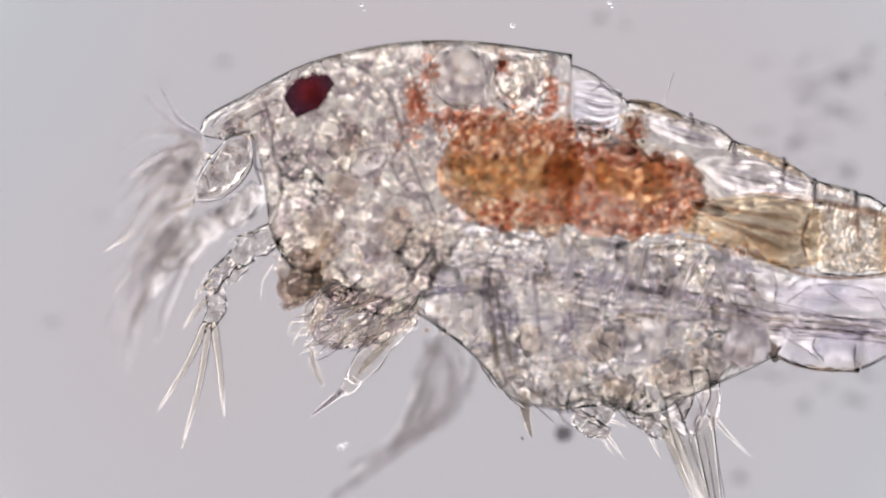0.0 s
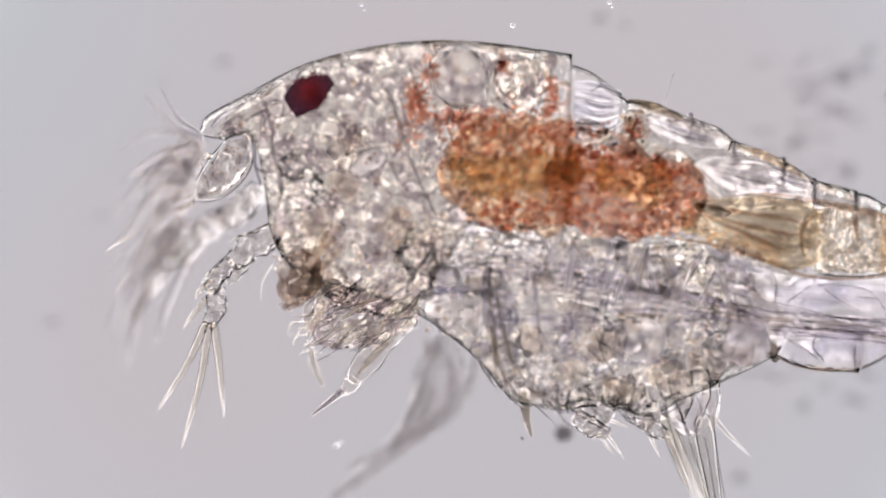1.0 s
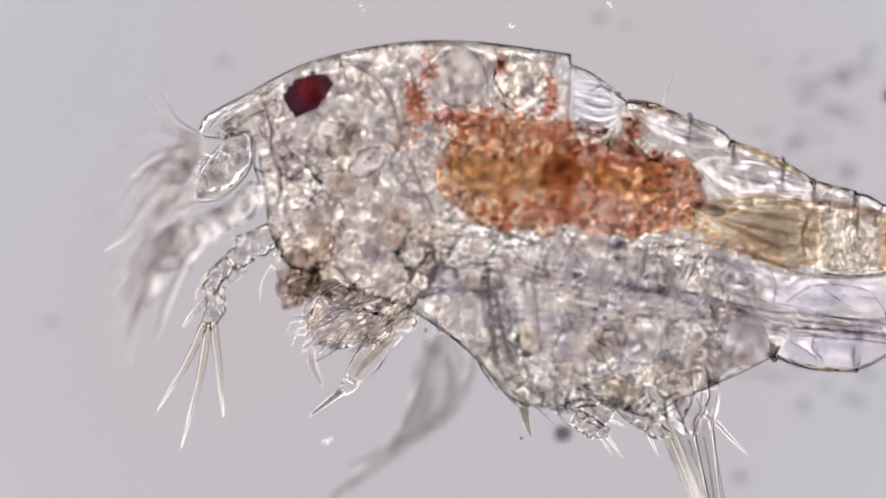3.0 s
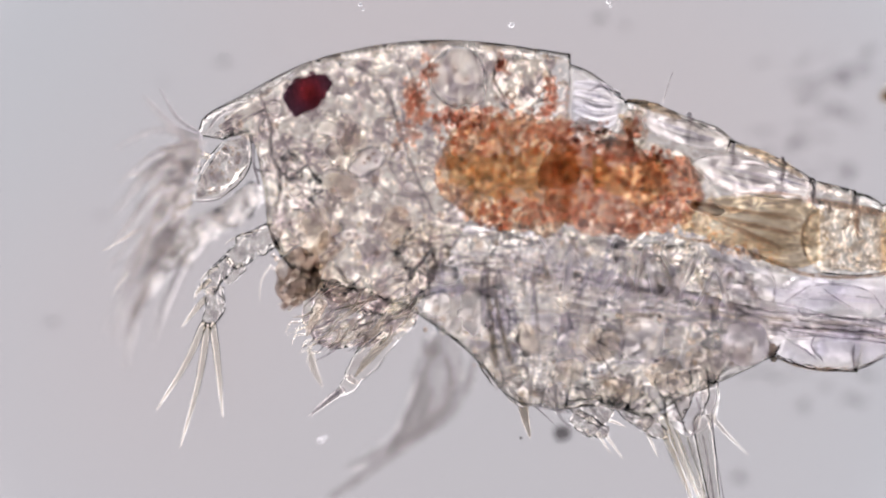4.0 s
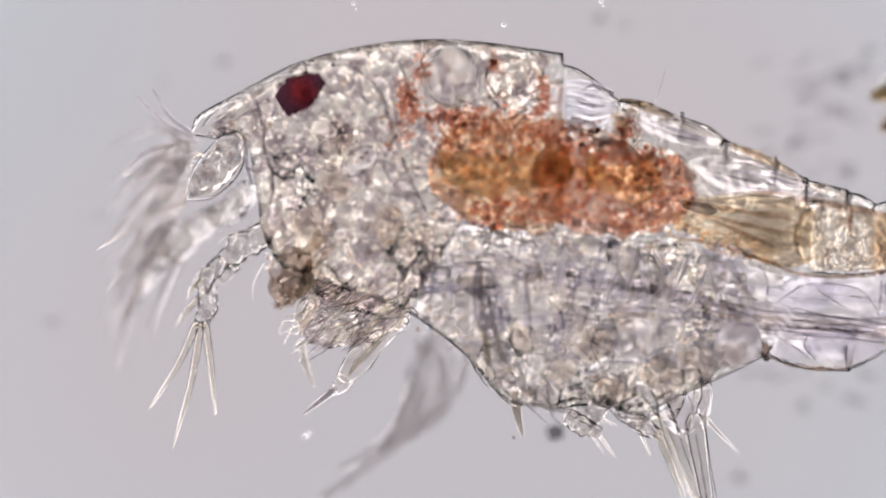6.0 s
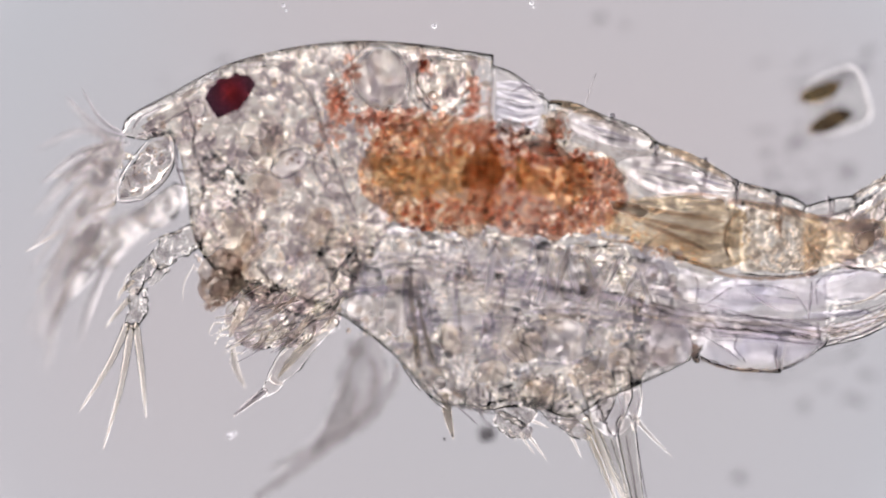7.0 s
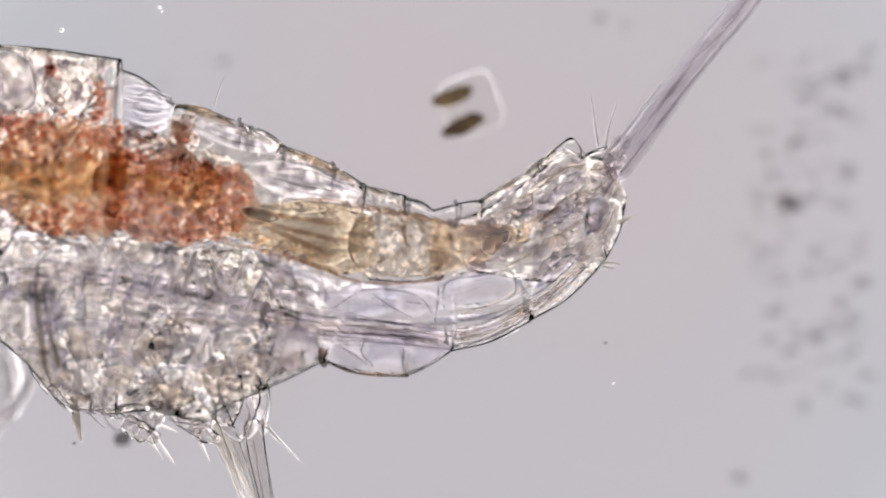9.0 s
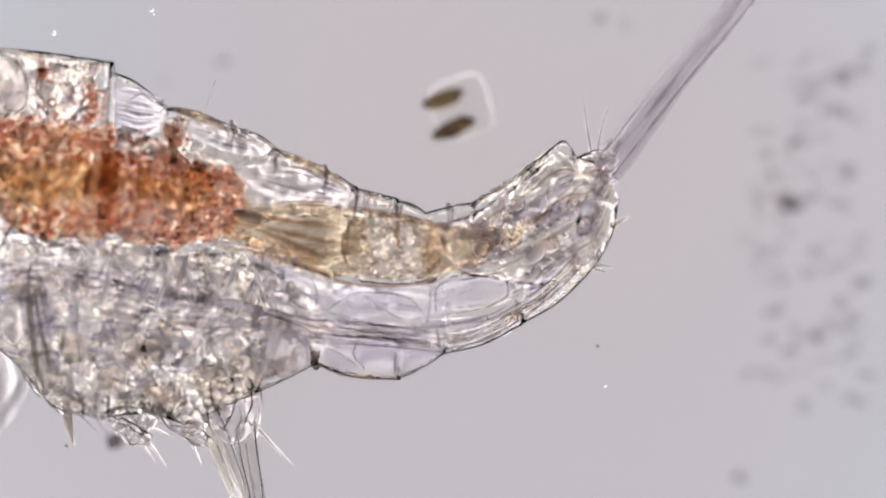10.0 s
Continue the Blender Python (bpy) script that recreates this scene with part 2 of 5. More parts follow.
# ---------------------------------------------------------------- shape helpers
def spline(pts, n):
    """n points evenly along a smooth curve through pts (rows of numbers)."""
    p = np.array(pts, float)
    if len(p) == 2:
        return p[0] + (p[1] - p[0]) * np.linspace(0, 1, n)[:, None]
    q = np.vstack([2 * p[0] - p[1], p, 2 * p[-1] - p[-2]])
    out = []
    for s in np.linspace(0, len(p) - 1 - 1e-9, n):
        i, t = int(s), s - int(s)
        a, b, c, d = q[i:i + 4]
        out.append(0.5 * (2 * b + (c - a) * t + (2 * a - 5 * b + 4 * c - d) * t * t + (3 * b - a - 3 * c + d) * t ** 3))
    return np.array(out)


def mesh_of(name, verts, faces, turn_out=True):
    me = bpy.data.meshes.new(name)
    me.from_pydata([tuple(v) for v in verts], [], faces)
    bm = bmesh.new()
    bm.from_mesh(me)
    if turn_out:
        bmesh.ops.recalc_face_normals(bm, faces=bm.faces)
    bm.to_mesh(me)
    bm.free()
    for poly in me.polygons:
        poly.use_smooth = True
    return me


def part(name, me, material, parent, label="", kind=""):
    me.materials.clear()
    me.materials.append(material)
    ob = new(name, me)
    ob.parent = parent
    return tagged(ob, label=label, kind=kind)


def grid_faces(n, m, off=0, flip=False):
    f = []
    for i in range(n - 1):
        for j in range(m):
            a, b = off + i * m + j, off + i * m + (j + 1) % m
            f.append((a, b, b + m, a + m) if not flip else (a, a + m, b + m, b))
    return f


def rings(D, V, thick, n, m, wall=0.0, lump=0.0, freq=30.0, seed=0.0, zc=0.0):
    d, v = spline(D, n), spline(V, n)
    th = np.interp(np.linspace(0, 1, n), np.linspace(0, 1, len(thick)), thick)
    verts = []
    for i in range(n):
        mid, half = (d[i] + v[i]) / 2, (d[i] - v[i]) / 2
        size = max(np.hypot(*half), 1e-6)
        k = max(size - wall, 0.2) / size
        for j in range(m):
            a = 2 * math.pi * j / m
            c, s = math.cos(a) * k, math.sin(a) * max(th[i] - wall, 0.2)
            p = P(mid[0] + half[0] * c, mid[1] + half[1] * c, s + zc)
            if lump:
                p += (p - P(mid[0], mid[1], zc)).normalized() * noise.noise(p * freq + Vector((seed, seed * 1.7, 0))) * lump * U
            verts.append(p)
    return verts


def sleeve(D, V, thick, wall=3.5, n=26, m=36):
    """A hollow segment of cuticle: D its back line, V its belly line, thick its half widths across, wall its thickness."""
    vo, vi = rings(D, V, thick, n, m), rings(D, V, thick, n, m, wall)
    off = len(vo)
    f = grid_faces(n, m) + grid_faces(n, m, off, True)
    for j in range(m):
        k = (j + 1) % m
        f.append((j, off + j, off + k, k))
        e = (n - 1) * m
        f.append((e + j, e + k, off + e + k, off + e + j))
    return mesh_of("segment", vo + vi, f)


def solid(D, V, thick, n=26, m=28, lump=0.0, freq=30.0, seed=0.0, zc=0.0, close=True):
    """A filled body between a back line and a belly line, rounded off at both ends."""
    if close:
        thick = [0.3 * thick[0], *thick, 0.3 * thick[-1]] if len(thick) > 1 else thick
    vs = rings(D, V, thick, n, m, 0.0, lump, freq, seed, zc)
    f = grid_faces(n, m) + [tuple(range(m))[::-1], tuple(range((n - 1) * m, n * m))]
    return mesh_of("solid", vs, f)


def tube(pts, radii, m=8, n=0, flat=1.0, lump=0.0, wall=0.0):
    """A tapered tube along pts (x, y, z) with the radii given along it; hollow where wall is given."""
    pts = [(*p, 0.0) if len(p) == 2 else p for p in pts]
    n = n or max(6, 5 * len(pts))
    c = spline(pts, n)
    r = np.interp(np.linspace(0, 1, n), np.linspace(0, 1, len(radii)), radii)
    end = np.clip(np.minimum(np.arange(n), np.arange(n)[::-1]) + 0.35, 0, 1)
    r = r * np.sqrt(np.clip(end, 0.12, 1))

    def skin(cut):
        vs = []
        for i in range(n):
            t = c[min(i + 1, n - 1)] - c[max(i - 1, 0)]
            t /= np.linalg.norm(t) + 1e-9
            s = np.cross(t, (0, 0, 1.0))
            s /= np.linalg.norm(s) + 1e-9
            u = np.cross(t, s)
            for j in range(m):
                w = 2 * math.pi * j / m
                k = r[i] * (1 + lump * noise.noise(Vector((c[i][0] * 0.06 + 2 * math.cos(w), c[i][1] * 0.06, 2 * math.sin(w)))))
                k = max(k - cut, 0.12 * k)
                vs.append(P(*(c[i] + k * (s * math.cos(w) + u * math.sin(w) * flat))))
        return vs

    vs, f = skin(0.0), grid_faces(n, m)
    if wall:
        off = len(vs)
        vs = vs + skin(wall)
        f += grid_faces(n, m, off, True)
        e = (n - 1) * m
        for j in range(m):
            k = (j + 1) % m
            f += [(j, off + j, off + k, k), (e + j, e + k, off + e + k, off + e + j)]
    else:
        f += [tuple(range(m))[::-1], tuple(range((n - 1) * m, n * m))]
    return mesh_of("tube", vs, f)


def ico(level):
    bm = bmesh.new()
    bmesh.ops.create_icosphere(bm, subdivisions=level, radius=1.0)
    v = [x.co.copy() for x in bm.verts]
    f = [tuple(x.index for x in face.verts) for face in bm.faces]
    bm.free()
    return v, f


ICO = {k: ico(k) for k in (1, 2, 3, 4)}


def blob(x, y, z, a, b, c, turn=0.0, lump=0.1, freq=1.6, seed=0.0, level=3, wall=0.0):
    """An uneven ellipsoid, its half axes a, b, c; turn: degrees clockwise as drawn; hollow where wall is given."""
    vs, f = ICO[level]
    co, si = math.cos(radians(turn)), math.sin(radians(turn))
    out, faces = [], list(f)
    for cut in ((0.0, wall) if wall else (0.0,)):
        for v in vs:
            w = Vector((seed, 2 * seed, 3 * seed))
            k = 1 + lump * (noise.noise(v * freq + w) + 0.5 * noise.noise(v * freq * 2.7 + w))
            dx, dy, dz = v.x * (a - cut) * k, v.y * (b - cut) * k, v.z * (c - cut) * k
            out.append(P(x + dx * co - dy * si, y + dx * si + dy * co, z + dz))
    if wall:
        faces += [tuple(i + len(vs) for i in face[::-1]) for face in f]
    return mesh_of("blob", out, faces, not wall)


def facet_lens(outline, z, deep):
    """A flat many-sided body: its outline, its middle height and its half thickness."""
    n = len(outline)
    cx, cy = sum(p[0] for p in outline) / n, sum(p[1] for p in outline) / n
    vs, f = [], []
    for k, h in ((math.sin(a), math.cos(a)) for a in np.linspace(0, math.pi, 15)):
        vs += [P(cx + (x - cx) * k, cy + (y - cy) * k, z + deep * h) for x, y in outline]
    return mesh_of("lens", vs, grid_faces(15, n))


def heap(items, level=1):
    """Many small drops in one mesh: rows of x, y, z, radius."""
    vs, f = ICO[level]
    V = np.array([tuple(v) for v in vs])
    verts, faces = [], []
    for x, y, z, r in items:
        c = np.array(P(x, y, z))
        k = np.array([r * random.uniform(0.8, 1.3), r * random.uniform(0.8, 1.2), r]) * U
        off = len(verts)
        verts += [tuple(q) for q in V * k + c]
        faces += [tuple(i + off for i in face) for face in f]
    me = bpy.data.meshes.new("heap")
    me.from_pydata(verts, [], faces)
    for poly in me.polygons:
        poly.use_smooth = True
    return me


def box_mesh(x0, x1, y0, y1, z0, z1):
    bm = bmesh.new()
    bmesh.ops.create_cube(bm, size=1.0)
    for v in bm.verts:
        v.co = Vector(((x0 + x1) / 2 + v.co.x * (x1 - x0), (y0 + y1) / 2 + v.co.y * (y1 - y0), (z0 + z1) / 2 + v.co.z * (z1 - z0)))
    bmesh.ops.bevel(bm, geom=bm.edges[:], offset=0.003, segments=2, affect="EDGES")
    me = bpy.data.meshes.new("plate")
    bm.to_mesh(me)
    bm.free()
    return me


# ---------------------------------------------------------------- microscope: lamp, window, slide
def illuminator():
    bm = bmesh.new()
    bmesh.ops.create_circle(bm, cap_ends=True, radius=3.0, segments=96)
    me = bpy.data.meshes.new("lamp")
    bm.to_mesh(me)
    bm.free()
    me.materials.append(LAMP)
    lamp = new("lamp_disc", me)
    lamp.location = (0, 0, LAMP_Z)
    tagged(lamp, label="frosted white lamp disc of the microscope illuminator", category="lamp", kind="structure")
    bm = bmesh.new()
    prof = [(3.005, LAMP_Z + 0.03), (3.10, LAMP_Z + 0.03), (3.10, LAMP_Z - 0.12), (0.0001, LAMP_Z - 0.12), (0.0001, LAMP_Z - 0.06), (3.005, LAMP_Z - 0.06)]
    rows = [[bm.verts.new((r * math.cos(a), r * math.sin(a), z)) for a in np.linspace(0, 2 * math.pi, 64, endpoint=False)] for r, z in prof]
    for i in range(len(rows)):
        p, q = rows[i], rows[(i + 1) % len(rows)]
        for j in range(64):
            bm.faces.new((p[j], p[(j + 1) % 64], q[(j + 1) % 64], q[j]))
    me = bpy.data.meshes.new("housing")
    bm.to_mesh(me)
    bm.free()
    me.materials.append(HOUSING)
    tagged(new("lamp_housing", me), label="black round tray that holds the lamp disc", category="lamp housing", kind="structure")


def stage_glass():
    me = box_mesh(-0.75, 0.75, -0.6, 0.6, -0.225, -0.195)
    me.materials.append(WINDOW)
    w = tagged(new("field_window", me), label="clear glass window under the slide, dusty", category="glass window", kind="structure")
    w.visible_shadow = False
    me = box_mesh(-1.2, 1.9, -0.75, 0.75, FLOOR - 0.012, FLOOR)
    me.materials.append(SLIDE)
    s = tagged(new("microscope_slide", me), label="clear glass microscope slide under the animal", category="slide")
    s.visible_shadow = False
    return s


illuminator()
slide = stage_glass()


# ---------------------------------------------------------------- the copepod
def shifted(pts):
    """Places drawn on the hind half's own sheet, moved onto the animal's."""
    return [(p[0] + 797, p[1] - 9, *p[2:]) for p in pts]


copepod = new("copepod")
copepod.empty_display_size = 0.1
tagged(copepod, label="translucent copepod with orange gut and red eye, on its side", category="copepod")
rnd = random.Random(4)


def shell():
    part("head_shield", sleeve([(354, 229), (369, 203), (440, 164), (530, 117), (620, 90), (710, 75), (790, 71), (870, 76), (945, 86), (1012, 96)],
                               [(362, 242), (397, 248), (446, 243), (468, 330), (484, 425), (545, 488), (640, 520), (738, 556), (835, 628), (905, 706), (962, 722)],
                               [10, 40, 90, 130, 160, 180, 195, 200, 205, 205], 4.0, 70, 48), CUTICLE, copepod, "clear domed head shield with a blunt beak")
    segs = [([(1006, 112), (1052, 131), (1113, 180)], [(964, 722), (985, 722), (1005, 718)], [200, 195, 190]),
            ([(1108, 178), (1165, 186), (1220, 208), (1270, 225), (1299, 247)], [(1000, 719), (1030, 710), (1060, 706), (1090, 712), (1115, 725)], [185, 175, 165]),
            ([(1292, 247), (1345, 265), (1395, 288), (1442, 318)], [(1105, 728), (1150, 738), (1205, 710), (1262, 684)], [165, 155, 150]),
            ([(1437, 318), (1475, 327), (1518, 338)], [(1262, 684), (1315, 660), (1366, 634)], [148, 140, 135])]
    for d, v, th in segs:
        part("body_segment", sleeve(d, v, th, 4.0, 18, 44), CUTICLE, copepod, "clear overlapping body segment")
    tail = [([(716, 350), (742, 355), (768, 371)], [(569, 642), (640, 664), (722, 669)], [130, 125, 120]),
            ([(766, 372), (815, 359), (855, 353)], [(716, 668), (760, 649), (798, 624)], [118, 112, 106]),
            ([(850, 354), (905, 322), (955, 288)], [(796, 624), (870, 606), (936, 572)], [104, 98, 92]),
            ([(950, 291), (990, 257), (1012, 244), (1029, 262)], [(934, 572), (1000, 534), (1050, 487), (1072, 460)], [90, 84, 78, 70]),
            ([(1024, 262), (1045, 277), (1072, 283)], [(1072, 462), (1098, 410), (1110, 350)], [70, 62, 45])]
    for d, v, th in tail:
        part("tail_segment", sleeve(shifted(d), shifted(v), th, 4.4, 18, 40), CUTICLE, copepod, "clear narrowing tail segment")
    # the fold that arches over the cheek and the hind rim of the shield
    folds = [[(600, 118, 20), (640, 122, 25), (685, 160, 25), (712, 235, 25), (742, 320, 25), (776, 388, 20)], [(470, 180, 20), (482, 240, 20), (478, 300, 20), (452, 300, 20)],
             [(378, 244, 10), (432, 233, 15), (449, 246, 15), (452, 290, 15), (463, 330, 10)], [(490, 175, 20), (483, 260, 25), (500, 320, 25), (488, 400, 20)], [(700, 235, 30), (742, 200, 30), (735, 150, 30), (722, 110, 20)],
             [(715, 240, 30), (695, 290, 30), (715, 330, 30), (760, 350, 20)], [(776, 388, 20), (850, 398, 25), (930, 425, 25), (965, 430, 20)], [(965, 430, 20), (945, 500, 20), (955, 560, 20)]]
    folds += [[(374, 228, 10), (392, 205, 15), (440, 178, 15), (500, 146, 10)], [(384, 238, 10), (420, 226, 15), (450, 205, 15), (492, 188, 10)], [(500, 140, 10), (560, 120, 15), (620, 108, 15), (660, 112, 10)]]
    for pts in folds:
        part("cheek_fold", tube(pts, [2.4, 3.4, 3.4, 2.4], 6, 40), FOLD, copepod, "thin dark fold in the cuticle")
    part("shield_rim", tube([(1010, 98, 0), (1008, 140, 30), (1003, 215, 50)], [2.4, 3.4, 2.6], 6, 30), FOLD, copepod, "dark hind rim of the head shield")
    for x, y in ((1112, 182), (1222, 208), (1298, 250), (1388, 283), (1442, 320), (1512, 345), (1520, 345), (1612, 352), (1650, 345)):
        part("segment_joint", tube([(x - 1, y - 1, 0), (x + 1, y + 12, 8), (x - 2, y + 34, 14)], [3.5, 3, 1.5], 6, 14), FOLD, copepod, "small dark joint between segments")
    for x, y in ((1222, 204), (1298, 252), (1386, 282), (1440, 320), (1513, 342), (1604, 350)):
        part("segment_joint", tube([(x - 1, y - 4, 4), (x + 2, y + 20, 12), (x - 3, y + 58, 18)], [5.5, 3.8, 1.2], 8, 24, 0.8), FOLD, copepod, "grey bar at a joint of the back")
    for x, y in ((1366, 630), (1517, 655), (1592, 612), (1732, 560)):
        part("segment_joint", tube([(x + 2, y + 3, 0), (x - 5, y - 18, 8), (x - 8, y - 44, 12)], [3.5, 4, 2], 6, 14), FOLD, copepod, "small dark joint between segments")


def soft_parts():
    part("head_tissue", solid([(388, 222), (470, 165), (560, 122), (650, 98), (740, 86), (850, 86), (920, 95), (990, 108)],
                              [(400, 236), (458, 262), (474, 345), (490, 440), (580, 530), (670, 560), (735, 540), (800, 450)],
                              [10, 30, 40, 45, 45, 45, 40], 90, 60, 6, 40, 1.0, 0), TISSUE, copepod, "grainy grey tissue filling the head")
    part("trunk_tissue", solid([(760, 400), (900, 395), (1010, 410), (1120, 430), (1240, 440), (1340, 500), (1400, 560)],
                               [(755, 560), (845, 625), (930, 712), (1060, 725), (1170, 715), (1290, 660), (1362, 622)],
                               [25, 35, 40, 35, 25], 80, 60, 8, 40, 2.0, 0), STRAND, copepod, "grainy grey tissue of the trunk")
    part("tail_tissue", solid(shifted([(760, 392), (850, 372), (930, 322), (995, 266), (1040, 282), (1086, 290)]), shifted([(770, 500), (850, 482), (950, 500), (1045, 474), (1094, 415), (1106, 345)]),
                              [20, 25, 25, 20], 60, 40, 5, 40, 3.0, 0), TAILFLESH, copepod, "grey cellular tissue of the tail")
    part("back_tissue", solid([(1100, 200), (1130, 200), (1210, 218), (1300, 262), (1440, 330), (1540, 358)], [(1100, 400), (1150, 420), (1240, 400), (1340, 372), (1450, 372), (1550, 385)],
                              [20, 24, 20, 12], 60, 44, 4, 40, 4.0), VEIL, copepod, "thin clear tissue under the back")
    part("belly_tissue", solid([(1240, 430), (1360, 478), (1480, 494), (1600, 490)], [(1350, 628), (1440, 652), (1520, 654), (1600, 610)], [16, 20, 20, 14], 60, 44, 4, 40, 5.0), CELL, copepod, "thin clear tissue along the belly")
    part("eye", facet_lens([(502, 173), (511, 157), (530, 139), (556, 129), (580, 133), (593, 150), (579, 175), (566, 190), (546, 200), (527, 210), (515, 195)], 20, 15), EYE, copepod, "dark red many-sided eye")
    part("oil_drop", blob(812, 138, 30, 50, 55, 45, 20, 0.10, 1.2, 1.0, 3, 2.2), OIL, copepod, "large clear oil drop")
    part("oil_drop", blob(838, 166, 40, 24, 22, 20, 0, 0.08, 1.2, 2.0, 3, 1.8), OIL, copepod, "small clear oil drop")
    part("grainy_cell", blob(925, 148, 10, 54, 48, 16, 0, 0.3, 1.6, 3.0), VEIL, copepod, "round grainy cell")
    part("oil_rim", tube([(812 + 52 * math.cos(a) + 8 * math.sin(a), 138 + 56 * math.sin(a), 50) for a in np.linspace(0, 6.283, 25)], [1.7, 1.7], 6, 90), FOLD, copepod, "thin outline of the large oil drop")
    for pts in ([(786, 112, 60), (802, 146, 62), (796, 184, 60)], [(822, 104, 60), (838, 140, 62), (822, 182, 60)], [(806, 150, 60), (830, 156, 62), (852, 150, 60)], [(772, 150, 60), (790, 172, 62), (815, 182, 60)]):
        part("oil_streak", tube(pts, [1.5, 4, 1.5], 8, 24, 0.5), VIOLET, copepod, "soft grey streak in the oil drop")
    part("cell_rim", tube([(652 + 38 * math.cos(a) * 0.82 + 21 * math.sin(a) * 0.57, 288 - 38 * math.cos(a) * 0.57 + 21 * math.sin(a) * 0.82, 55) for a in np.linspace(0, 6.283, 21)], [1.5, 1.5], 6, 70), FOLD, copepod, "thin outline of the bean-shaped cell")
    for x, y, r in ((656, 282, 4.5), (664, 274, 3.5), (648, 290, 3), (668, 288, 3)):
        part("cell_grain", blob(x, y, 58, r, r * 0.8, 3, 20, 0.4, 1.8, x * 0.1, 2), DARK, copepod, "dark grain in the bean-shaped cell")
    part("ring_gland", tube([(905, 162, 50), (898, 170, 50), (906, 177, 50), (914, 170, 50), (906, 162, 50)], [2.6] * 5, 6, 22), JAW, copepod, "tiny brown ring")
    part("cheek_cell", blob(652, 288, 30, 36, 22, 16, -35, 0.25, 1.5, 6.0, 3, 2.4), CELL, copepod, "clear bean-shaped cell")
    part("bright_cell", blob(583, 228, 60, 16, 13, 10, 0, 0.2, 1.5, 7.0), DROP, copepod)
    part("fat_body", solid([(1008, 226), (1060, 232), (1120, 246), (1190, 268), (1250, 304)], [(1008, 262), (1060, 268), (1120, 276), (1190, 298), (1246, 330)], [8, 14, 14, 10], 60, 32, 9, 60, 8.0, 10), LINING, copepod, "grainy brownish fat along the gut's back")
    part("fat_body", solid([(1110, 200), (1128, 192), (1146, 202), (1152, 225)], [(1100, 238), (1112, 262), (1135, 262), (1150, 245)], [6, 12, 12, 6], 30, 28, 7, 60, 9.0, 15), LINING, copepod, "grainy brownish fat beside a joint")
    for x, y, r, s in ((1046, 238, 32, 20), (1080, 244, 22, 16), (1030, 222, 14, 12), (1112, 232, 16, 22), (1095, 262, 30, 14)):
        part("fat_cell", blob(x, y, 20, r, s, 12, 10, 0.4, 1.8, x * 0.1), rnd.choice((TISSUE, LOBE)), copepod, "small grainy fat cell")
    # muscle bellies under the back
    for k in range(5):
        y = 148 + 16 * k
        part("back_muscle", tube([(1018, y, 10), (1060, y + 6 + 2 * k, 25), (1100 - 2 * k, y + 20 - 4 * k, 10)], [5, 9, 5], 10, 18, 0.7), BAND, copepod, "clear muscle band under the back")
    part("back_muscle", solid([(1016, 122), (1056, 143), (1092, 172), (1104, 190)], [(1013, 226), (1046, 232), (1078, 224), (1102, 204)], [10, 14, 14, 8], 40, 30, 3, 40, 7.0, 5), STREAK, copepod, "broad clear muscle behind the head shield")
    for x, y, a, b, turn in ((1212, 232, 80, 24, 17), (1335, 314, 108, 31, 12), (1180, 215, 40, 16, 25), (1400, 318, 40, 16, 18)):
        part("back_muscle", blob(x, y, 15, a, b, 22, turn, 0.16, 1.3, x * 0.1), STREAK, copepod, "clear muscle band under the back")
    for x, y, ln, turn, n, gap in ((1212, 232, 64, 17, 3, 12), (1335, 314, 92, 12, 4, 13), (1400, 318, 40, 18, 2, 10), (1060, 180, 34, 12, 4, 17)):
        co, si = math.cos(radians(turn)), math.sin(radians(turn))
        for k in range(n):
            o, m = (k - (n - 1) / 2) * gap + rnd.uniform(-2, 2), ln * rnd.uniform(0.6, 0.95)
            r = rnd.uniform(1.6, 3.2)
            part("muscle_line", tube([(x - m * co - 0.5 * o * si, y - m * si + 0.5 * o * co, 40), (x - o * si, y + o * co, 42), (x + m * co - 0.6 * o * si, y + m * si + 0.6 * o * co, 40)], [0.3 * r, r, 0.4 * r], 8, 20, 0.5, 0.2), VIOLET if k % 2 else FOLD, copepod, "dark line in a clear muscle")
    for k in range(26):
        x = rnd.uniform(960, 1330)
        y, t, ln, r = 450 + 0.16 * (x - 960) + rnd.uniform(-16, 30), radians(rnd.choice((rnd.uniform(55, 80), rnd.uniform(100, 130)))), rnd.uniform(24, 46), rnd.uniform(3, 6)
        dx, dy, z = math.cos(t) * ln, math.sin(t) * ln, rnd.uniform(40, 110)
        part("cross_muscle", tube([(x - dx, y - dy, z), (x + rnd.uniform(-3, 3), y, z), (x + dx, y + dy, z)], [0.5 * r, r, 0.5 * r], 8, 16, 0.5, 0.2), rnd.choice((CORD, BAND, MUSCLE)), copepod, "slanting clear muscle of the trunk")
    for x, y, a, b, turn in ((1430, 524, 74, 26, 6), (1535, 528, 58, 22, 2), (1655, 505, 66, 26, -8), (1480, 612, 60, 20, 8), (1560, 608, 44, 20, -10), (1340, 500, 60, 18, 14), (1745, 470, 44, 16, -38), (1300, 470, 50, 16, 12)):
        part("cell_filling", blob(x, y, -45, a, b, 14, turn, 0.3, 1.3, x * 0.1), STREAK, copepod, "streaky clear filling of a cell")
    part("gut_bed", solid([(1000, 385), (1120, 396), (1210, 388), (1300, 425), (1400, 468)], [(990, 446), (1110, 462), (1210, 482), (1310, 500), (1400, 512)], [14, 18, 18, 12], 60, 36, 6, 40, 6.0), STRAND, copepod, "clear stringy tissue below the gut")
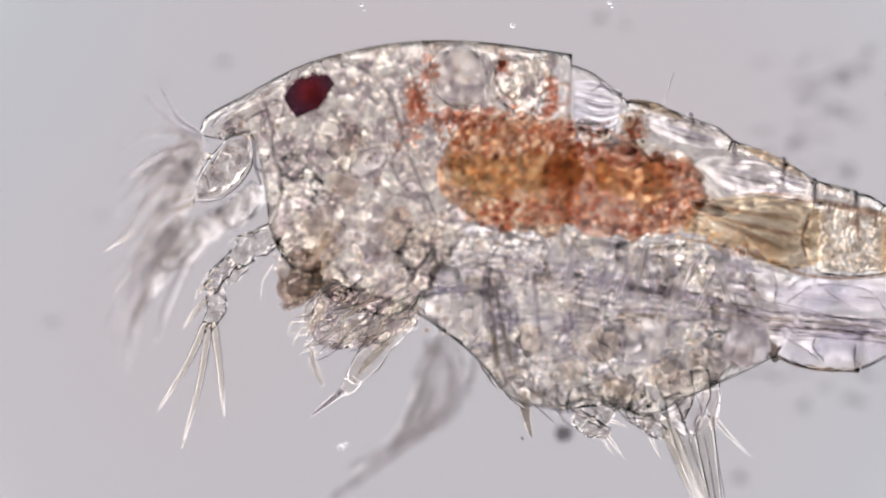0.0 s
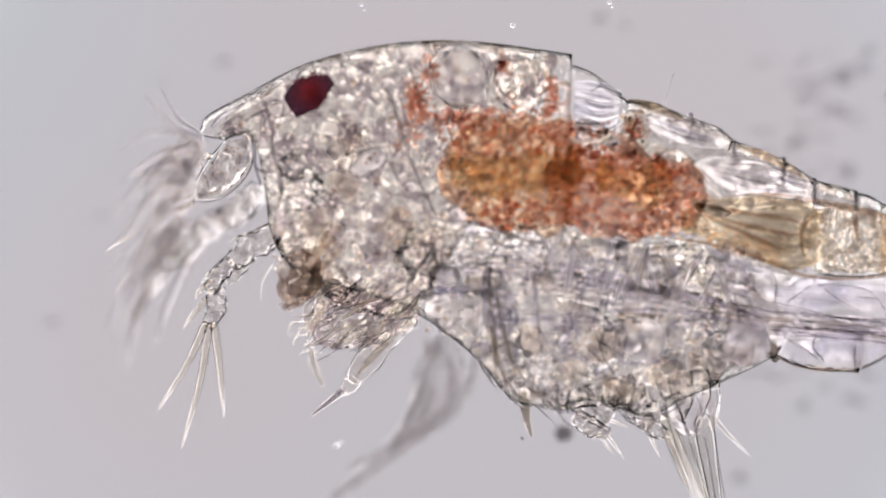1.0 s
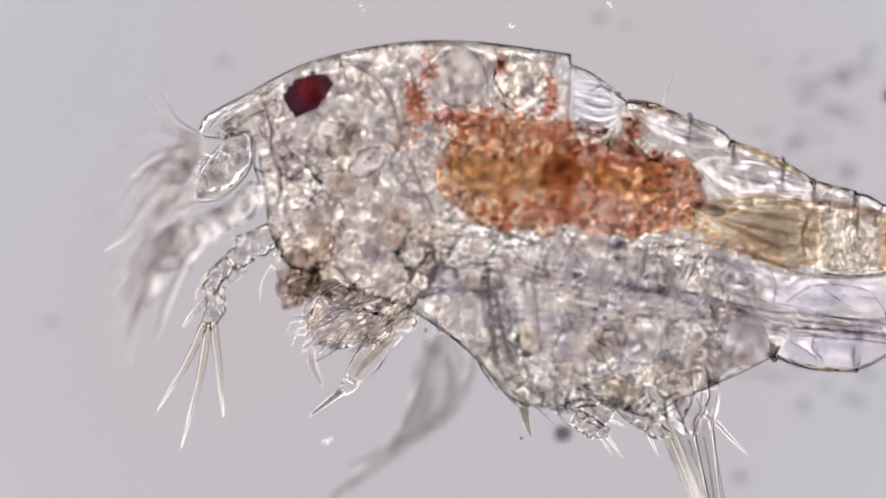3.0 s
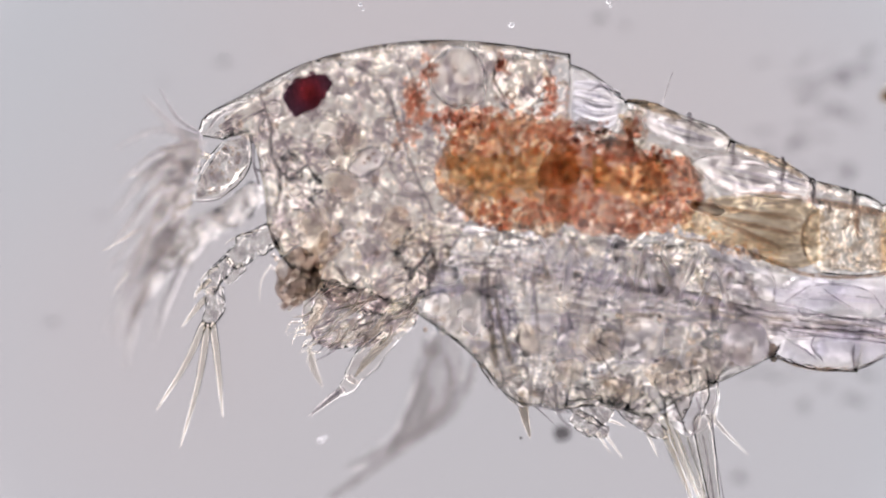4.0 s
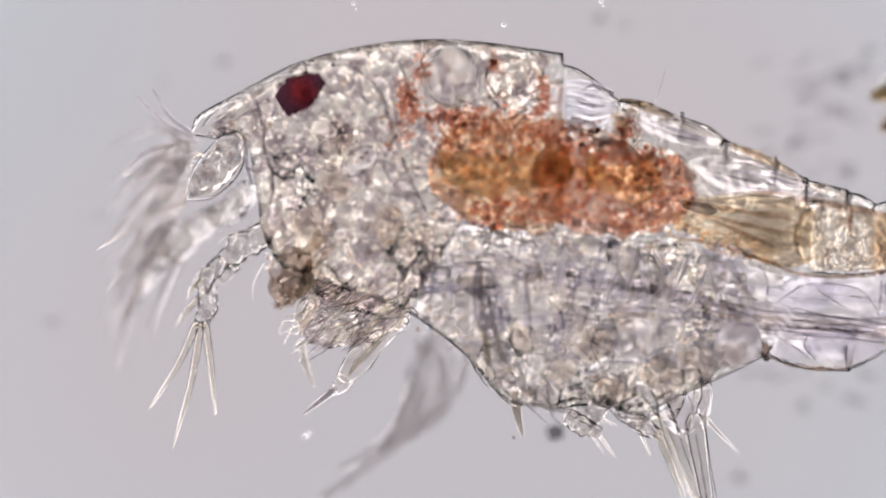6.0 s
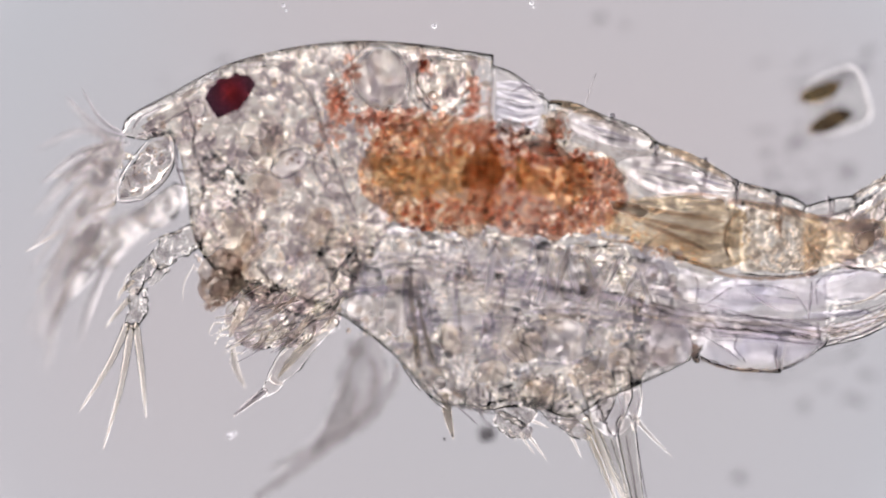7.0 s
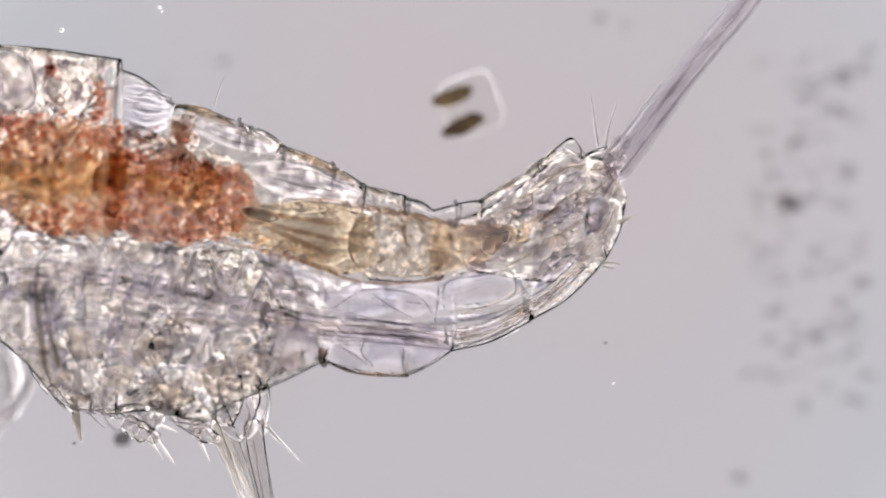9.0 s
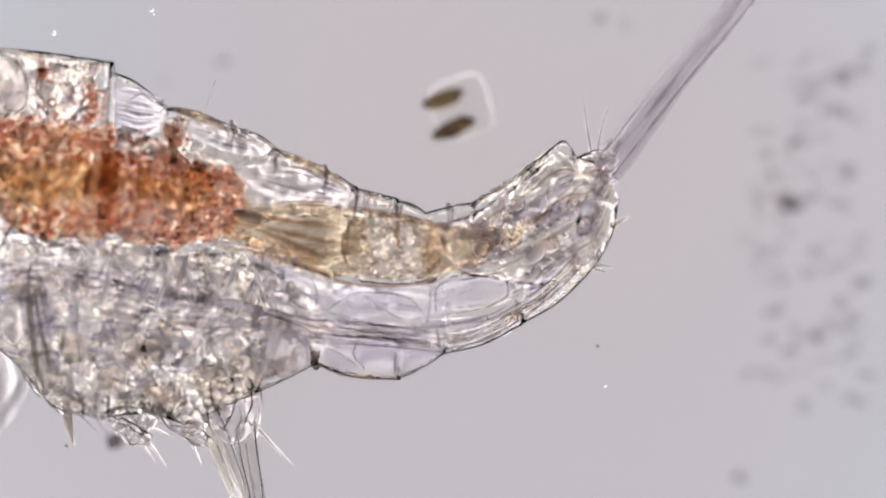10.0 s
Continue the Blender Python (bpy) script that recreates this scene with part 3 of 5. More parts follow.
    for k in range(7):
        f, r = 0.16 + 0.10 * k, rnd.uniform(2.5, 5.0)
        row = [(x0 + (x1 - x0) * f, y0 + (y1 - y0) * f, rnd.uniform(5, 30)) for x0, y0, x1, y1 in ((1655, 350, 1600, 610), (1705, 312, 1668, 594), (1756, 276, 1734, 560), (1800, 246, 1830, 500), (1836, 266, 1878, 440), (1868, 276, 1902, 345))]
        part("tail_strand", tube(row[k % 3:], [0.5 * r, r, r, 0.5 * r], 8, 30), SLATE if k % 2 else CORD, copepod, "curved strand in the tail's tip")
    # long muscles down the belly side
    for k in range(6):
        o = 11 * k
        part("belly_muscle", tube([(880, 442 + 0.8 * o, 40), (970, 458 + o, 45), (1130, 500 + o, 45), (1330, 552 + 0.7 * o, 40), (1480, 572 + 0.5 * o, 30), (1590, 590 + 0.4 * o, 20)],
                                  [4, 6, 7, 6, 5, 4], 10, 50), MUSCLE, copepod, "long clear muscle along the belly")
    for k in range(4):
        o = 9 * k
        part("tail_muscle", tube(shifted([(640, 568 + o, 20), (720, 573 + o, 20), (800, 590 + 0.4 * o, 20), (880, 570 + 0.5 * o, 15), (960, 525 + 0.4 * o, 10), (1030, 470 + 0.3 * o, 0)]), [3, 5, 5, 4, 4, 2], 8, 40),
             MUSCLE, copepod, "thin muscle running into the tail")
    cells = [(640, 535, 66, 30, -6), (735, 535, 60, 30, 4), (856, 510, 72, 32, -8), (520, 612, 46, 40, 20), (620, 620, 52, 28, 8), (690, 622, 44, 28, -8), (750, 622, 40, 24, -14),
             (860, 592, 62, 16, -14), (960, 480, 50, 14, -45), (1010, 400, 44, 20, -50), (1050, 380, 40, 18, -60)]
    for x, y, a, b, turn in cells:
        part("belly_cell", blob(x + 797, y - 9, rnd.uniform(-60, -20), a, b, 18, turn, 0.30, 1.3, x * 0.07, 3, 1.5), CELL, copepod, "clear uneven cell")
    for k in range(9):
        x, y = rnd.uniform(770, 1330), 0
        lo, hi = 450 + 0.10 * (x - 770), (600 + 0.75 * (x - 770) if x < 930 else 720 - 0.18 * (x - 930))
        y = rnd.uniform(lo, hi - 50)
        a = rnd.uniform(18, 46)
        part("tissue_lobe", blob(x, y, rnd.uniform(-80, 0), a, a * rnd.uniform(0.5, 0.9), rnd.uniform(10, 20), rnd.uniform(0, 180), 0.55, 2.0, x * 0.05), rnd.choice((VEIL, LOBE, LOBE)), copepod, "uneven lobe of clear tissue")
    bases = [(806, 548, 44, 48, 15), (872, 565, 34, 66, 5), (1028, 604, 66, 56, 10), (1136, 592, 46, 46, 0), (1216, 604, 50, 46, -10), (1302, 612, 60, 40, -12), (905, 640, 40, 30, 40)]
    for x, y, a, b, turn in bases:
        part("leg_base", blob(x, y, rnd.uniform(-110, -70), a, b, 26, turn, 0.20, 1.5, x * 0.05, 3, 1.4), LOBE, copepod, "rounded clear base of a leg")
    for y0, y1, y2, r in ((478, 500, 520, 9), (455, 505, 572, 10), (470, 525, 580, 8), (520, 515, 560, 8), (565, 570, 578, 4)):
        part("muscle_band", tube([(800, y0, 25), (910, y0 + 0.3 * (y1 - y0), 30), (1150, y1, 30), (1400, y2, 25), (1580, y2 + 16, 15)], [0.7 * r, 0.8 * r, r, 0.8 * r, 0.5 * r], 12, 60, 0.6, 0.25), MUSCLE, copepod, "grey muscle band along the trunk")
    for k in range(22):
        x, y = rnd.uniform(500, 760), rnd.uniform(230, 520)
        a = rnd.uniform(16, 40)
        part("tissue_lobe", blob(x, y, rnd.uniform(-60, 30), a, a * rnd.uniform(0.5, 0.9), rnd.uniform(8, 16), rnd.uniform(0, 180), 0.55, 2.0, x * 0.05), rnd.choice((VEIL, VEIL, LOBE)), copepod, "uneven lobe of clear tissue")
    # blue grey patches: tissue shading put into colour, a few of them muscles
    for x, y, r, s, turn in ((885, 572, 26, 14, 60), (868, 520, 10, 44, -6), (890, 540, 9, 40, -14), (1000, 585, 14, 30, 10), (800, 516, 60, 7, 0), (1290, 490, 12, 22, 10), 
                                 (1782, 471, 46, 12, -42), (1742, 361, 30, 9, -25), (1790, 366, 14, 20, 20), (1800, 320, 34, 10, -40), (1850, 370, 14, 34, 20), (1650, 402, 44, 8, 0), (1620, 555, 60, 6, -4)):
        part("muscle_shading", blob(x, y, rnd.uniform(15, 40), r, s, 7, turn, 0.5, 1.7, x * 0.03), VIOLET, copepod, "small blue grey patch of muscle and tissue shading")
    for x, y, r, s in ((1068, 610, 36, 24), (1250, 640, 34, 22), (1010, 660, 26, 18), (1180, 650, 28, 20), (1130, 560, 34, 18), (940, 600, 20, 30), (1310, 625, 22, 16), (1020, 540, 40, 16), (850, 500, 30, 18), (1090, 680, 30, 16), (700, 400, 26, 30), (560, 400, 24, 32), (610, 330, 28, 18)):
        part("brown_cell", blob(x, y, rnd.uniform(-70, -20), r, s, 12, rnd.uniform(-30, 30), 0.5, 1.8, x * 0.07), BLOTCH, copepod, "soft brownish patch of tissue")
    # fine fibres across head and trunk
    for k in range(50):
        x, y = rnd.uniform(560, 1330), 0
        y = rnd.uniform(400 + 0.05 * (x - 560), 540 + 0.1 * (x - 560))
        a, ln = radians(rnd.choice((rnd.uniform(-12, 25), rnd.uniform(-12, 25), rnd.uniform(60, 150)))), rnd.uniform(50, 150)
        dx, dy, z = math.cos(a) * ln, math.sin(a) * ln, rnd.uniform(10, 60)
        r = rnd.uniform(1.2, 2.4)
        part("muscle_fibre", tube([(x - dx / 2, y - dy / 2, z), (x + rnd.uniform(-6, 6), y + rnd.uniform(-8, 8), z), (x + dx / 2, y + dy / 2, z)], [0.5 * r, r, 0.5 * r], 6, 14), LIMB, copepod)
    for k in range(14):
        s, w, ln = rnd.random(), rnd.uniform(-1, 1), rnd.uniform(0.12, 0.3)
        row = []
        for t in (s - ln / 2, s, s + ln / 2):
            x = 580 + 480 * t
            row.append((x + 797, 490 + 60 * t - 210 * t * t + w * (105 - 40 * t) + rnd.uniform(-4, 4), rnd.uniform(5, 40)))
        r = rnd.uniform(1.2, 3.0)
        part("muscle_fibre", tube(row, [0.5 * r, r, 0.5 * r], 6, 14), LIMB, copepod)
    for x0, y0, x1, y1, n, gap, bow in ((765, 440, 960, 432, 7, 11, 8), (960, 440, 1250, 505, 8, 9, 0), (868, 470, 872, 600, 3, 14, 6), (990, 640, 1065, 470, 4, 14, 4), (1085, 430, 1000, 520, 4, 12, 6), (1100, 430, 1122, 520, 3, 12, 6), (1165, 432, 1172, 520, 3, 13, 6),
                                        (1215, 445, 1205, 520, 3, 12, 5), (1250, 520, 1560, 585, 5, 8, -6), (930, 450, 1010, 400, 3, 12, 4), (700, 470, 860, 520, 4, 10, 6), (840, 560, 1000, 640, 4, 14, 10), (950, 570, 1310, 576, 3, 9, 4), (1040, 560, 1110, 700, 3, 20, 10), (890, 660, 1000, 730, 4, 16, -8)):
        ln = math.hypot(x1 - x0, y1 - y0)
        nx, ny = -(y1 - y0) / ln, (x1 - x0) / ln
        for k in range(n):
            o, s = (k - (n - 1) / 2) * gap + rnd.uniform(-4, 4), rnd.uniform(0.0, 0.15)
            e = rnd.uniform(0.85, 1.0)
            z, r = rnd.uniform(-90, 45), rnd.choice((1.4, 1.8, 2.2, 3.4))
            row = [(x0 + (x1 - x0) * t + nx * (o + bow * math.sin(math.pi * t) + rnd.uniform(-2, 2)), y0 + (y1 - y0) * t + ny * (o + bow * math.sin(math.pi * t) + rnd.uniform(-2, 2)), z) for t in (s, 0.5, e)]
            part("muscle_fibre", tube(row, [0.5 * r, r, 0.5 * r], 6, 18), BAND if r == 3.0 else FOLD, copepod)
    for k in range(4):
        o = 11 * k
        r = rnd.uniform(2.0, 3.2)
        part("belly_cord", tube([(1180, 505 + o, 25), (1300, 538 + o, 25), (1390, 555 + o, 22), (1490, 562 + 1.1 * o, 20), (1592, 578 + 0.9 * o, 15)], [1, r, r, r, 0.8 * r], 6, 50), CORD if k % 3 else FOLD, copepod, "thin cord along the belly")
        part("tail_cord", tube(shifted([(797, 588 + 0.8 * o, 15), (870, 566 + 0.9 * o, 15), (935, 530 + 0.9 * o, 12), (1000, 480 + 0.9 * o, 10), (1050, 425 + o, 5)]), [0.8 * r, r, r, r, 1], 6, 50), CORD if k % 3 else FOLD, copepod, "thin cord along the tail")
    # a dark row in the tail, its shading drawn as small patches
    for x, y in ((945, 490), (963, 477), (984, 463), (1000, 446)):
        part("muscle_shading", blob(x + 797, y - 9, 25, 11, 8, 5, -40, 0.5, 1.7, x * 0.1), FOLD, copepod, "small blue grey patch of muscle and tissue shading")
    rim = []
    for k in range(150):
        s = rnd.random()
        x = 800 + 265 * s
        rim.append((x + 797, 606 - 9 - 22 * s - 118 * s * s + rnd.uniform(-24, 0), rnd.uniform(-5, 20), rnd.choice((2.5, 3, 4, 5))))
    part("rim_granules", heap(rim), GRANULE, copepod, "clear granules along the tail's edge", "stuff")
    for pts, r in (([(1122, 190, 12), (1165, 199, 15), (1222, 221, 15), (1272, 240, 15), (1296, 256, 12)], 8), ([(1302, 262, 12), (1345, 276, 15), (1395, 300, 15), (1436, 326, 12)], 8), ([(1446, 330, 12), (1480, 340, 14), (1512, 352, 12)], 7),
                   ([(1648, 348, 10), (1690, 326, 14), (1738, 294, 14), (1780, 258, 10)], 7), ([(520, 130, 12), (600, 104, 16), (700, 86, 18), (800, 82, 18), (900, 90, 18), (1000, 108, 14)], 7), ([(400, 212, 10), (450, 176, 14), (515, 140, 12)], 6)):
        part("skin_layer", tube(pts, [0.6 * r, r, r, r, 0.6 * r], 12, 60, 0.9, 0.7), LINING, copepod, "brownish skin under the cuticle")
    for d, v in (([(1288, 574), (1326, 566), (1352, 580), (1360, 604)], [(1284, 628), (1310, 646), (1345, 640), (1361, 620)]), ([(1104, 578), (1130, 562), (1160, 568), (1176, 590)], [(1098, 612), (1118, 636), (1152, 640), (1174, 618)]),
                 ([(756, 530), (772, 518), (796, 522)], [(752, 548), (776, 560), (800, 545)]), ([(820, 520), (842, 512), (858, 525)], [(822, 580), (842, 594), (860, 570)]), ([(930, 560), (962, 555), (990, 560)], [(930, 572), (962, 578), (990, 574)])):
        part("clear_cell", solid(d, v, [8, 12, 12, 6], 30, 28, 3, 40, 2.0, 45), CELL, copepod, "bright clear cell of the trunk")
    for pts in ([(905, 660), (912, 648), (930, 648), (936, 662), (926, 676), (910, 674), (905, 662)], [(952, 648), (972, 660), (985, 682), (984, 706), (992, 736), (1012, 756)], [(1018, 668), (1036, 690), (1044, 716), (1072, 748)], [(878, 636), (900, 680), (938, 712), (990, 724), (1044, 736)],
                [(1082, 676), (1098, 704), (1110, 736), (1142, 756)], [(944, 636), (941, 680), (934, 722)], [(1096, 732), (1150, 740), (1190, 722), (1216, 698)], [(948, 690), (975, 704), (1008, 708)], [(866, 612), (890, 650), (896, 690)], [(1000, 640), (1030, 662), (1062, 668), (1090, 655)],
                [(1096, 560), (1104, 600), (1096, 640)], [(950, 520), (952, 570), (958, 630)], [(866, 470), (864, 530), (872, 580)], [(886, 490), (896, 540), (906, 580)]):
        r = rnd.uniform(1.5, 2.3)
        part("leg_outline", tube([(x, y, 84) for x, y in pts], [0.6 * r, r, r, 0.6 * r], 6, 40), FOLD, copepod, "thin dark outline of a folded leg")
    # muscles of the legs, fanning out of the trunk
    for pts, r in (([(1000, 402), (972, 450), (948, 496)], 4.5), ([(1028, 412), (1004, 450), (986, 486)], 3), ([(1048, 452), (1036, 500), (1008, 548)], 3.5), ([(1078, 428), (1072, 470), (1056, 506)], 3), ([(1102, 436), (1106, 480), (1112, 526)], 4),
                   ([(1130, 440), (1146, 480), (1150, 516)], 3), ([(860, 466), (856, 520), (862, 566), (882, 598)], 4.5), ([(888, 486), (898, 520), (912, 556), (910, 580)], 5), ([(948, 496), (944, 550), (952, 600)], 4.5), ([(760, 520), (810, 510), (862, 503)], 4),
                   ([(740, 478), (800, 486), (880, 480), (958, 498)], 2.5), ([(800, 444), (880, 452), (960, 466), (1060, 480), (1170, 508)], 3), ([(1140, 512), (1200, 520), (1280, 540), (1356, 568)], 4.5), ([(1060, 552), (1130, 548), (1220, 554), (1350, 578)], 4),
                   ([(950, 560), (1000, 556), (1060, 566), (1100, 596), (1092, 648)], 3), ([(955, 602), (1000, 612), (1034, 640)], 4), ([(1086, 640), (1140, 640), (1200, 628)], 4), ([(780, 446), (786, 490), (776, 530)], 3), ([(830, 604), (850, 612), (870, 606)], 6),
                   ([(1186, 470), (1190, 480), (1194, 492)], 6), ([(1246, 480), (1258, 486), (1268, 494)], 4)):
        part("leg_muscle", tube([(x, y, 78) for x, y in pts], [0.4 * r, r, 0.9 * r, r, 0.3 * r], 8, 40, 0.6, 0.5), VIOLET, copepod, "blue grey of muscles and shading of a folded leg")
    # membranes of the belly cells
    for pts, r in (([(590, 545), (620, 526), (645, 514), (700, 514), (745, 528), (768, 560)], 1.8), ([(660, 520), (690, 542), (730, 562)], 1.5), ([(776, 508), (774, 540), (770, 572)], 2.0), ([(786, 548), (784, 515), (800, 496), (850, 488), (900, 480), (912, 500), (905, 525), (850, 545), (790, 552)], 1.8),
                   ([(575, 560), (640, 565), (720, 574), (800, 572), (880, 552), (912, 536)], 2.2), ([(560, 588), (640, 590), (720, 596), (772, 606)], 2.0), ([(600, 612), (628, 628), (650, 645)], 1.6), ([(648, 600), (640, 622), (660, 648)], 1.6), ([(716, 618), (713, 640), (716, 664)], 1.8),
                   ([(800, 610), (850, 602), (905, 578), (925, 566)], 1.6), ([(505, 600), (530, 592), (552, 606), (556, 636)], 1.8), ([(500, 500), (530, 520), (560, 548)], 1.6), ([(560, 480), (575, 510), (572, 545)], 1.6)):
        part("cell_wall", tube(shifted([(x, y, 30) for x, y in pts]), [0.5 * r, r, r, 0.5 * r], 6, 40), FOLD, copepod, "thin grey wall between two cells")
    for k in range(20):
        s = rnd.random()
        w = rnd.uniform(-0.8, 0.8)
        x, y = 862 + 195 * s, 424 - 58 * s + w * (34 + 90 * s * (1.15 - s))
        a = rnd.uniform(10, 21)
        part("tail_cell", blob(x + 797, y - 9, rnd.uniform(20, 45), a, a * rnd.uniform(0.55, 0.9), 6, rnd.uniform(-70, -20), 0.4, 1.8, x * 0.05), (SMOOTH, VEIL, LINING)[k % 3], copepod, "rounded clear cell of the tail")
    part("belly_plate", tube([(1376, 632, 10), (1412, 646, 14), (1460, 654, 14), (1516, 654, 10)], [2, 4, 4, 2], 10, 40, 0.8, 0.2), DARK, copepod, "thick olive rim of the belly plate")
    part("belly_joint", blob(1367, 622, 20, 9, 18, 10, -12, 0.3, 1.6, 3.0), DARK, copepod, "dark joint between two belly plates")
    part("jaw_shade", blob(530, 488, 60, 36, 46, 12, 25, 0.4, 1.7, 5.0), BLOTCH, copepod, "soft brown patch over the jaw")
    # curved membranes, sharp in the plane of focus
    for k in range(64):
        if k < 28:
            x, y = rnd.uniform(500, 760), rnd.uniform(200, 520)
        else:
            x = rnd.uniform(790, 1340)
            y = rnd.uniform(430, (545 + 0.8 * (x - 770) if x < 940 else 685 - 0.18 * (x - 940)))
        ln, a, bend = rnd.uniform(20, 60), rnd.uniform(0, 6.283), rnd.uniform(-0.5, 0.5)
        z = rnd.uniform(-60, 40)
        dx, dy = ln * math.cos(a), ln * math.sin(a)
        r = rnd.uniform(1.0, 2.0)
        part("membrane_edge", tube([(x - dx, y - dy, z), (x - bend * dy, y + bend * dx, z), (x + dx, y + dy, z)], [0.4 * r, r, r, 0.4 * r], 6, 14), FOLD, copepod)
    dark = []
    while len(dark) < 330:
        x, y = rnd.uniform(390, 1300), rnd.uniform(90, 700)
        top = 245 - 172 * math.sin(min(1.0, (x - 360) / 400) * 1.57)
        hi = 480 if x < 740 else (575 + 0.8 * (x - 740) if x < 930 else 710 - 0.18 * (x - 930))
        if top + 20 < y < hi and (x > 490 or y < 240) and math.hypot(x - 548, y - 168) > 52 and not (1000 < x and y < 400):
            dark.append((x, y, rnd.uniform(0, 40), rnd.choice((2.5, 3, 4, 5, 7))))
    part("tissue_grains", heap(dark), PIGMENT, copepod, "brownish grains in the tissue", "stuff")
    # granules
    head, trunk, tail = [], [], []
    while len(head) < 850:
        x, y = rnd.uniform(390, 1000), rnd.uniform(85, 510)
        top = 245 - 172 * math.sin(min(1.0, (x - 360) / 400) * 1.57)
        if y > top + 14 and (x > 485 or y < 245) and math.hypot(x - 548, y - 168) > 55:
            head.append((x, y, rnd.uniform(-10, 45), rnd.choice((2.5, 3, 4, 4, 5, 6))))
    # lens-shaped drops added to catch the lamp's ring as bright spots
    drops = [[], [], []]
    while min(len(q) for q in drops) < 70:
        x, y = rnd.uniform(400, 1350), rnd.uniform(110, 715)
        top = 250 - 172 * math.sin(min(1.0, (x - 360) / 400) * 1.57)
        lo = 560 + 0.85 * (x - 760) if x < 930 else 715 - 0.2 * (x - 930)
        if x < 745 and top + 20 < y < 520 and (x > 500 or y < 235) and math.hypot(x - 548, y - 168) > 60:
            drops[0].append((x, y, rnd.uniform(-20, 40), rnd.uniform(7, 13)))
        elif x > 765 and 430 < y < lo - 14:
            drops[1 + (y > 540)].append((x, y, rnd.uniform(-40, 40), rnd.uniform(8, 17)))
    for q, n, name in zip(drops, (18, 50, 30), ("head_drops", "trunk_drops", "belly_drops")):
        part(name, heap(q[:n], 2), DROP, copepod, "clear drops added as highlights in the tissue", "stuff")
    part("head_granules", heap(head), GRANULE, copepod, "clear granules in the head", "stuff")
    while len(trunk) < 220:
        x, y = rnd.uniform(760, 1350), rnd.uniform(420, 725)
        hi = 580 + 0.85 * (x - 760) if x < 930 else 725 - 0.2 * (x - 930)
        if y < hi - 10:
            trunk.append((x, y, rnd.uniform(-10, 45), rnd.choice((3, 4, 5, 6, 8, 10))))
    part("trunk_granules", heap(trunk), GRANULE, copepod, "clear granules in the trunk", "stuff")
    for k in range(110):
        s, w = rnd.random(), rnd.uniform(-1, 1)
        x = 765 + 275 * s
        tail.append((x + 797, 432 - 95 * s * s + w * 46, rnd.uniform(5, 30), rnd.choice((3, 4, 5, 7))))
    part("tail_granules", heap(tail), GRANULE, copepod, "clear granules in the tail", "stuff")


def scatter(n, cx, cy, rx, ry, z0, z1, sizes, tilt=0.0, edge=1.0):
    out = []
    for k in range(n):
        a, r = rnd.uniform(0, 6.283), rnd.random() ** 0.5 * edge
        dx, dy = rx * r * math.cos(a), ry * r * math.sin(a)
        out.append((cx + dx, cy + dy + tilt * dx, rnd.uniform(z0, z1), rnd.choice(sizes)))
    return out


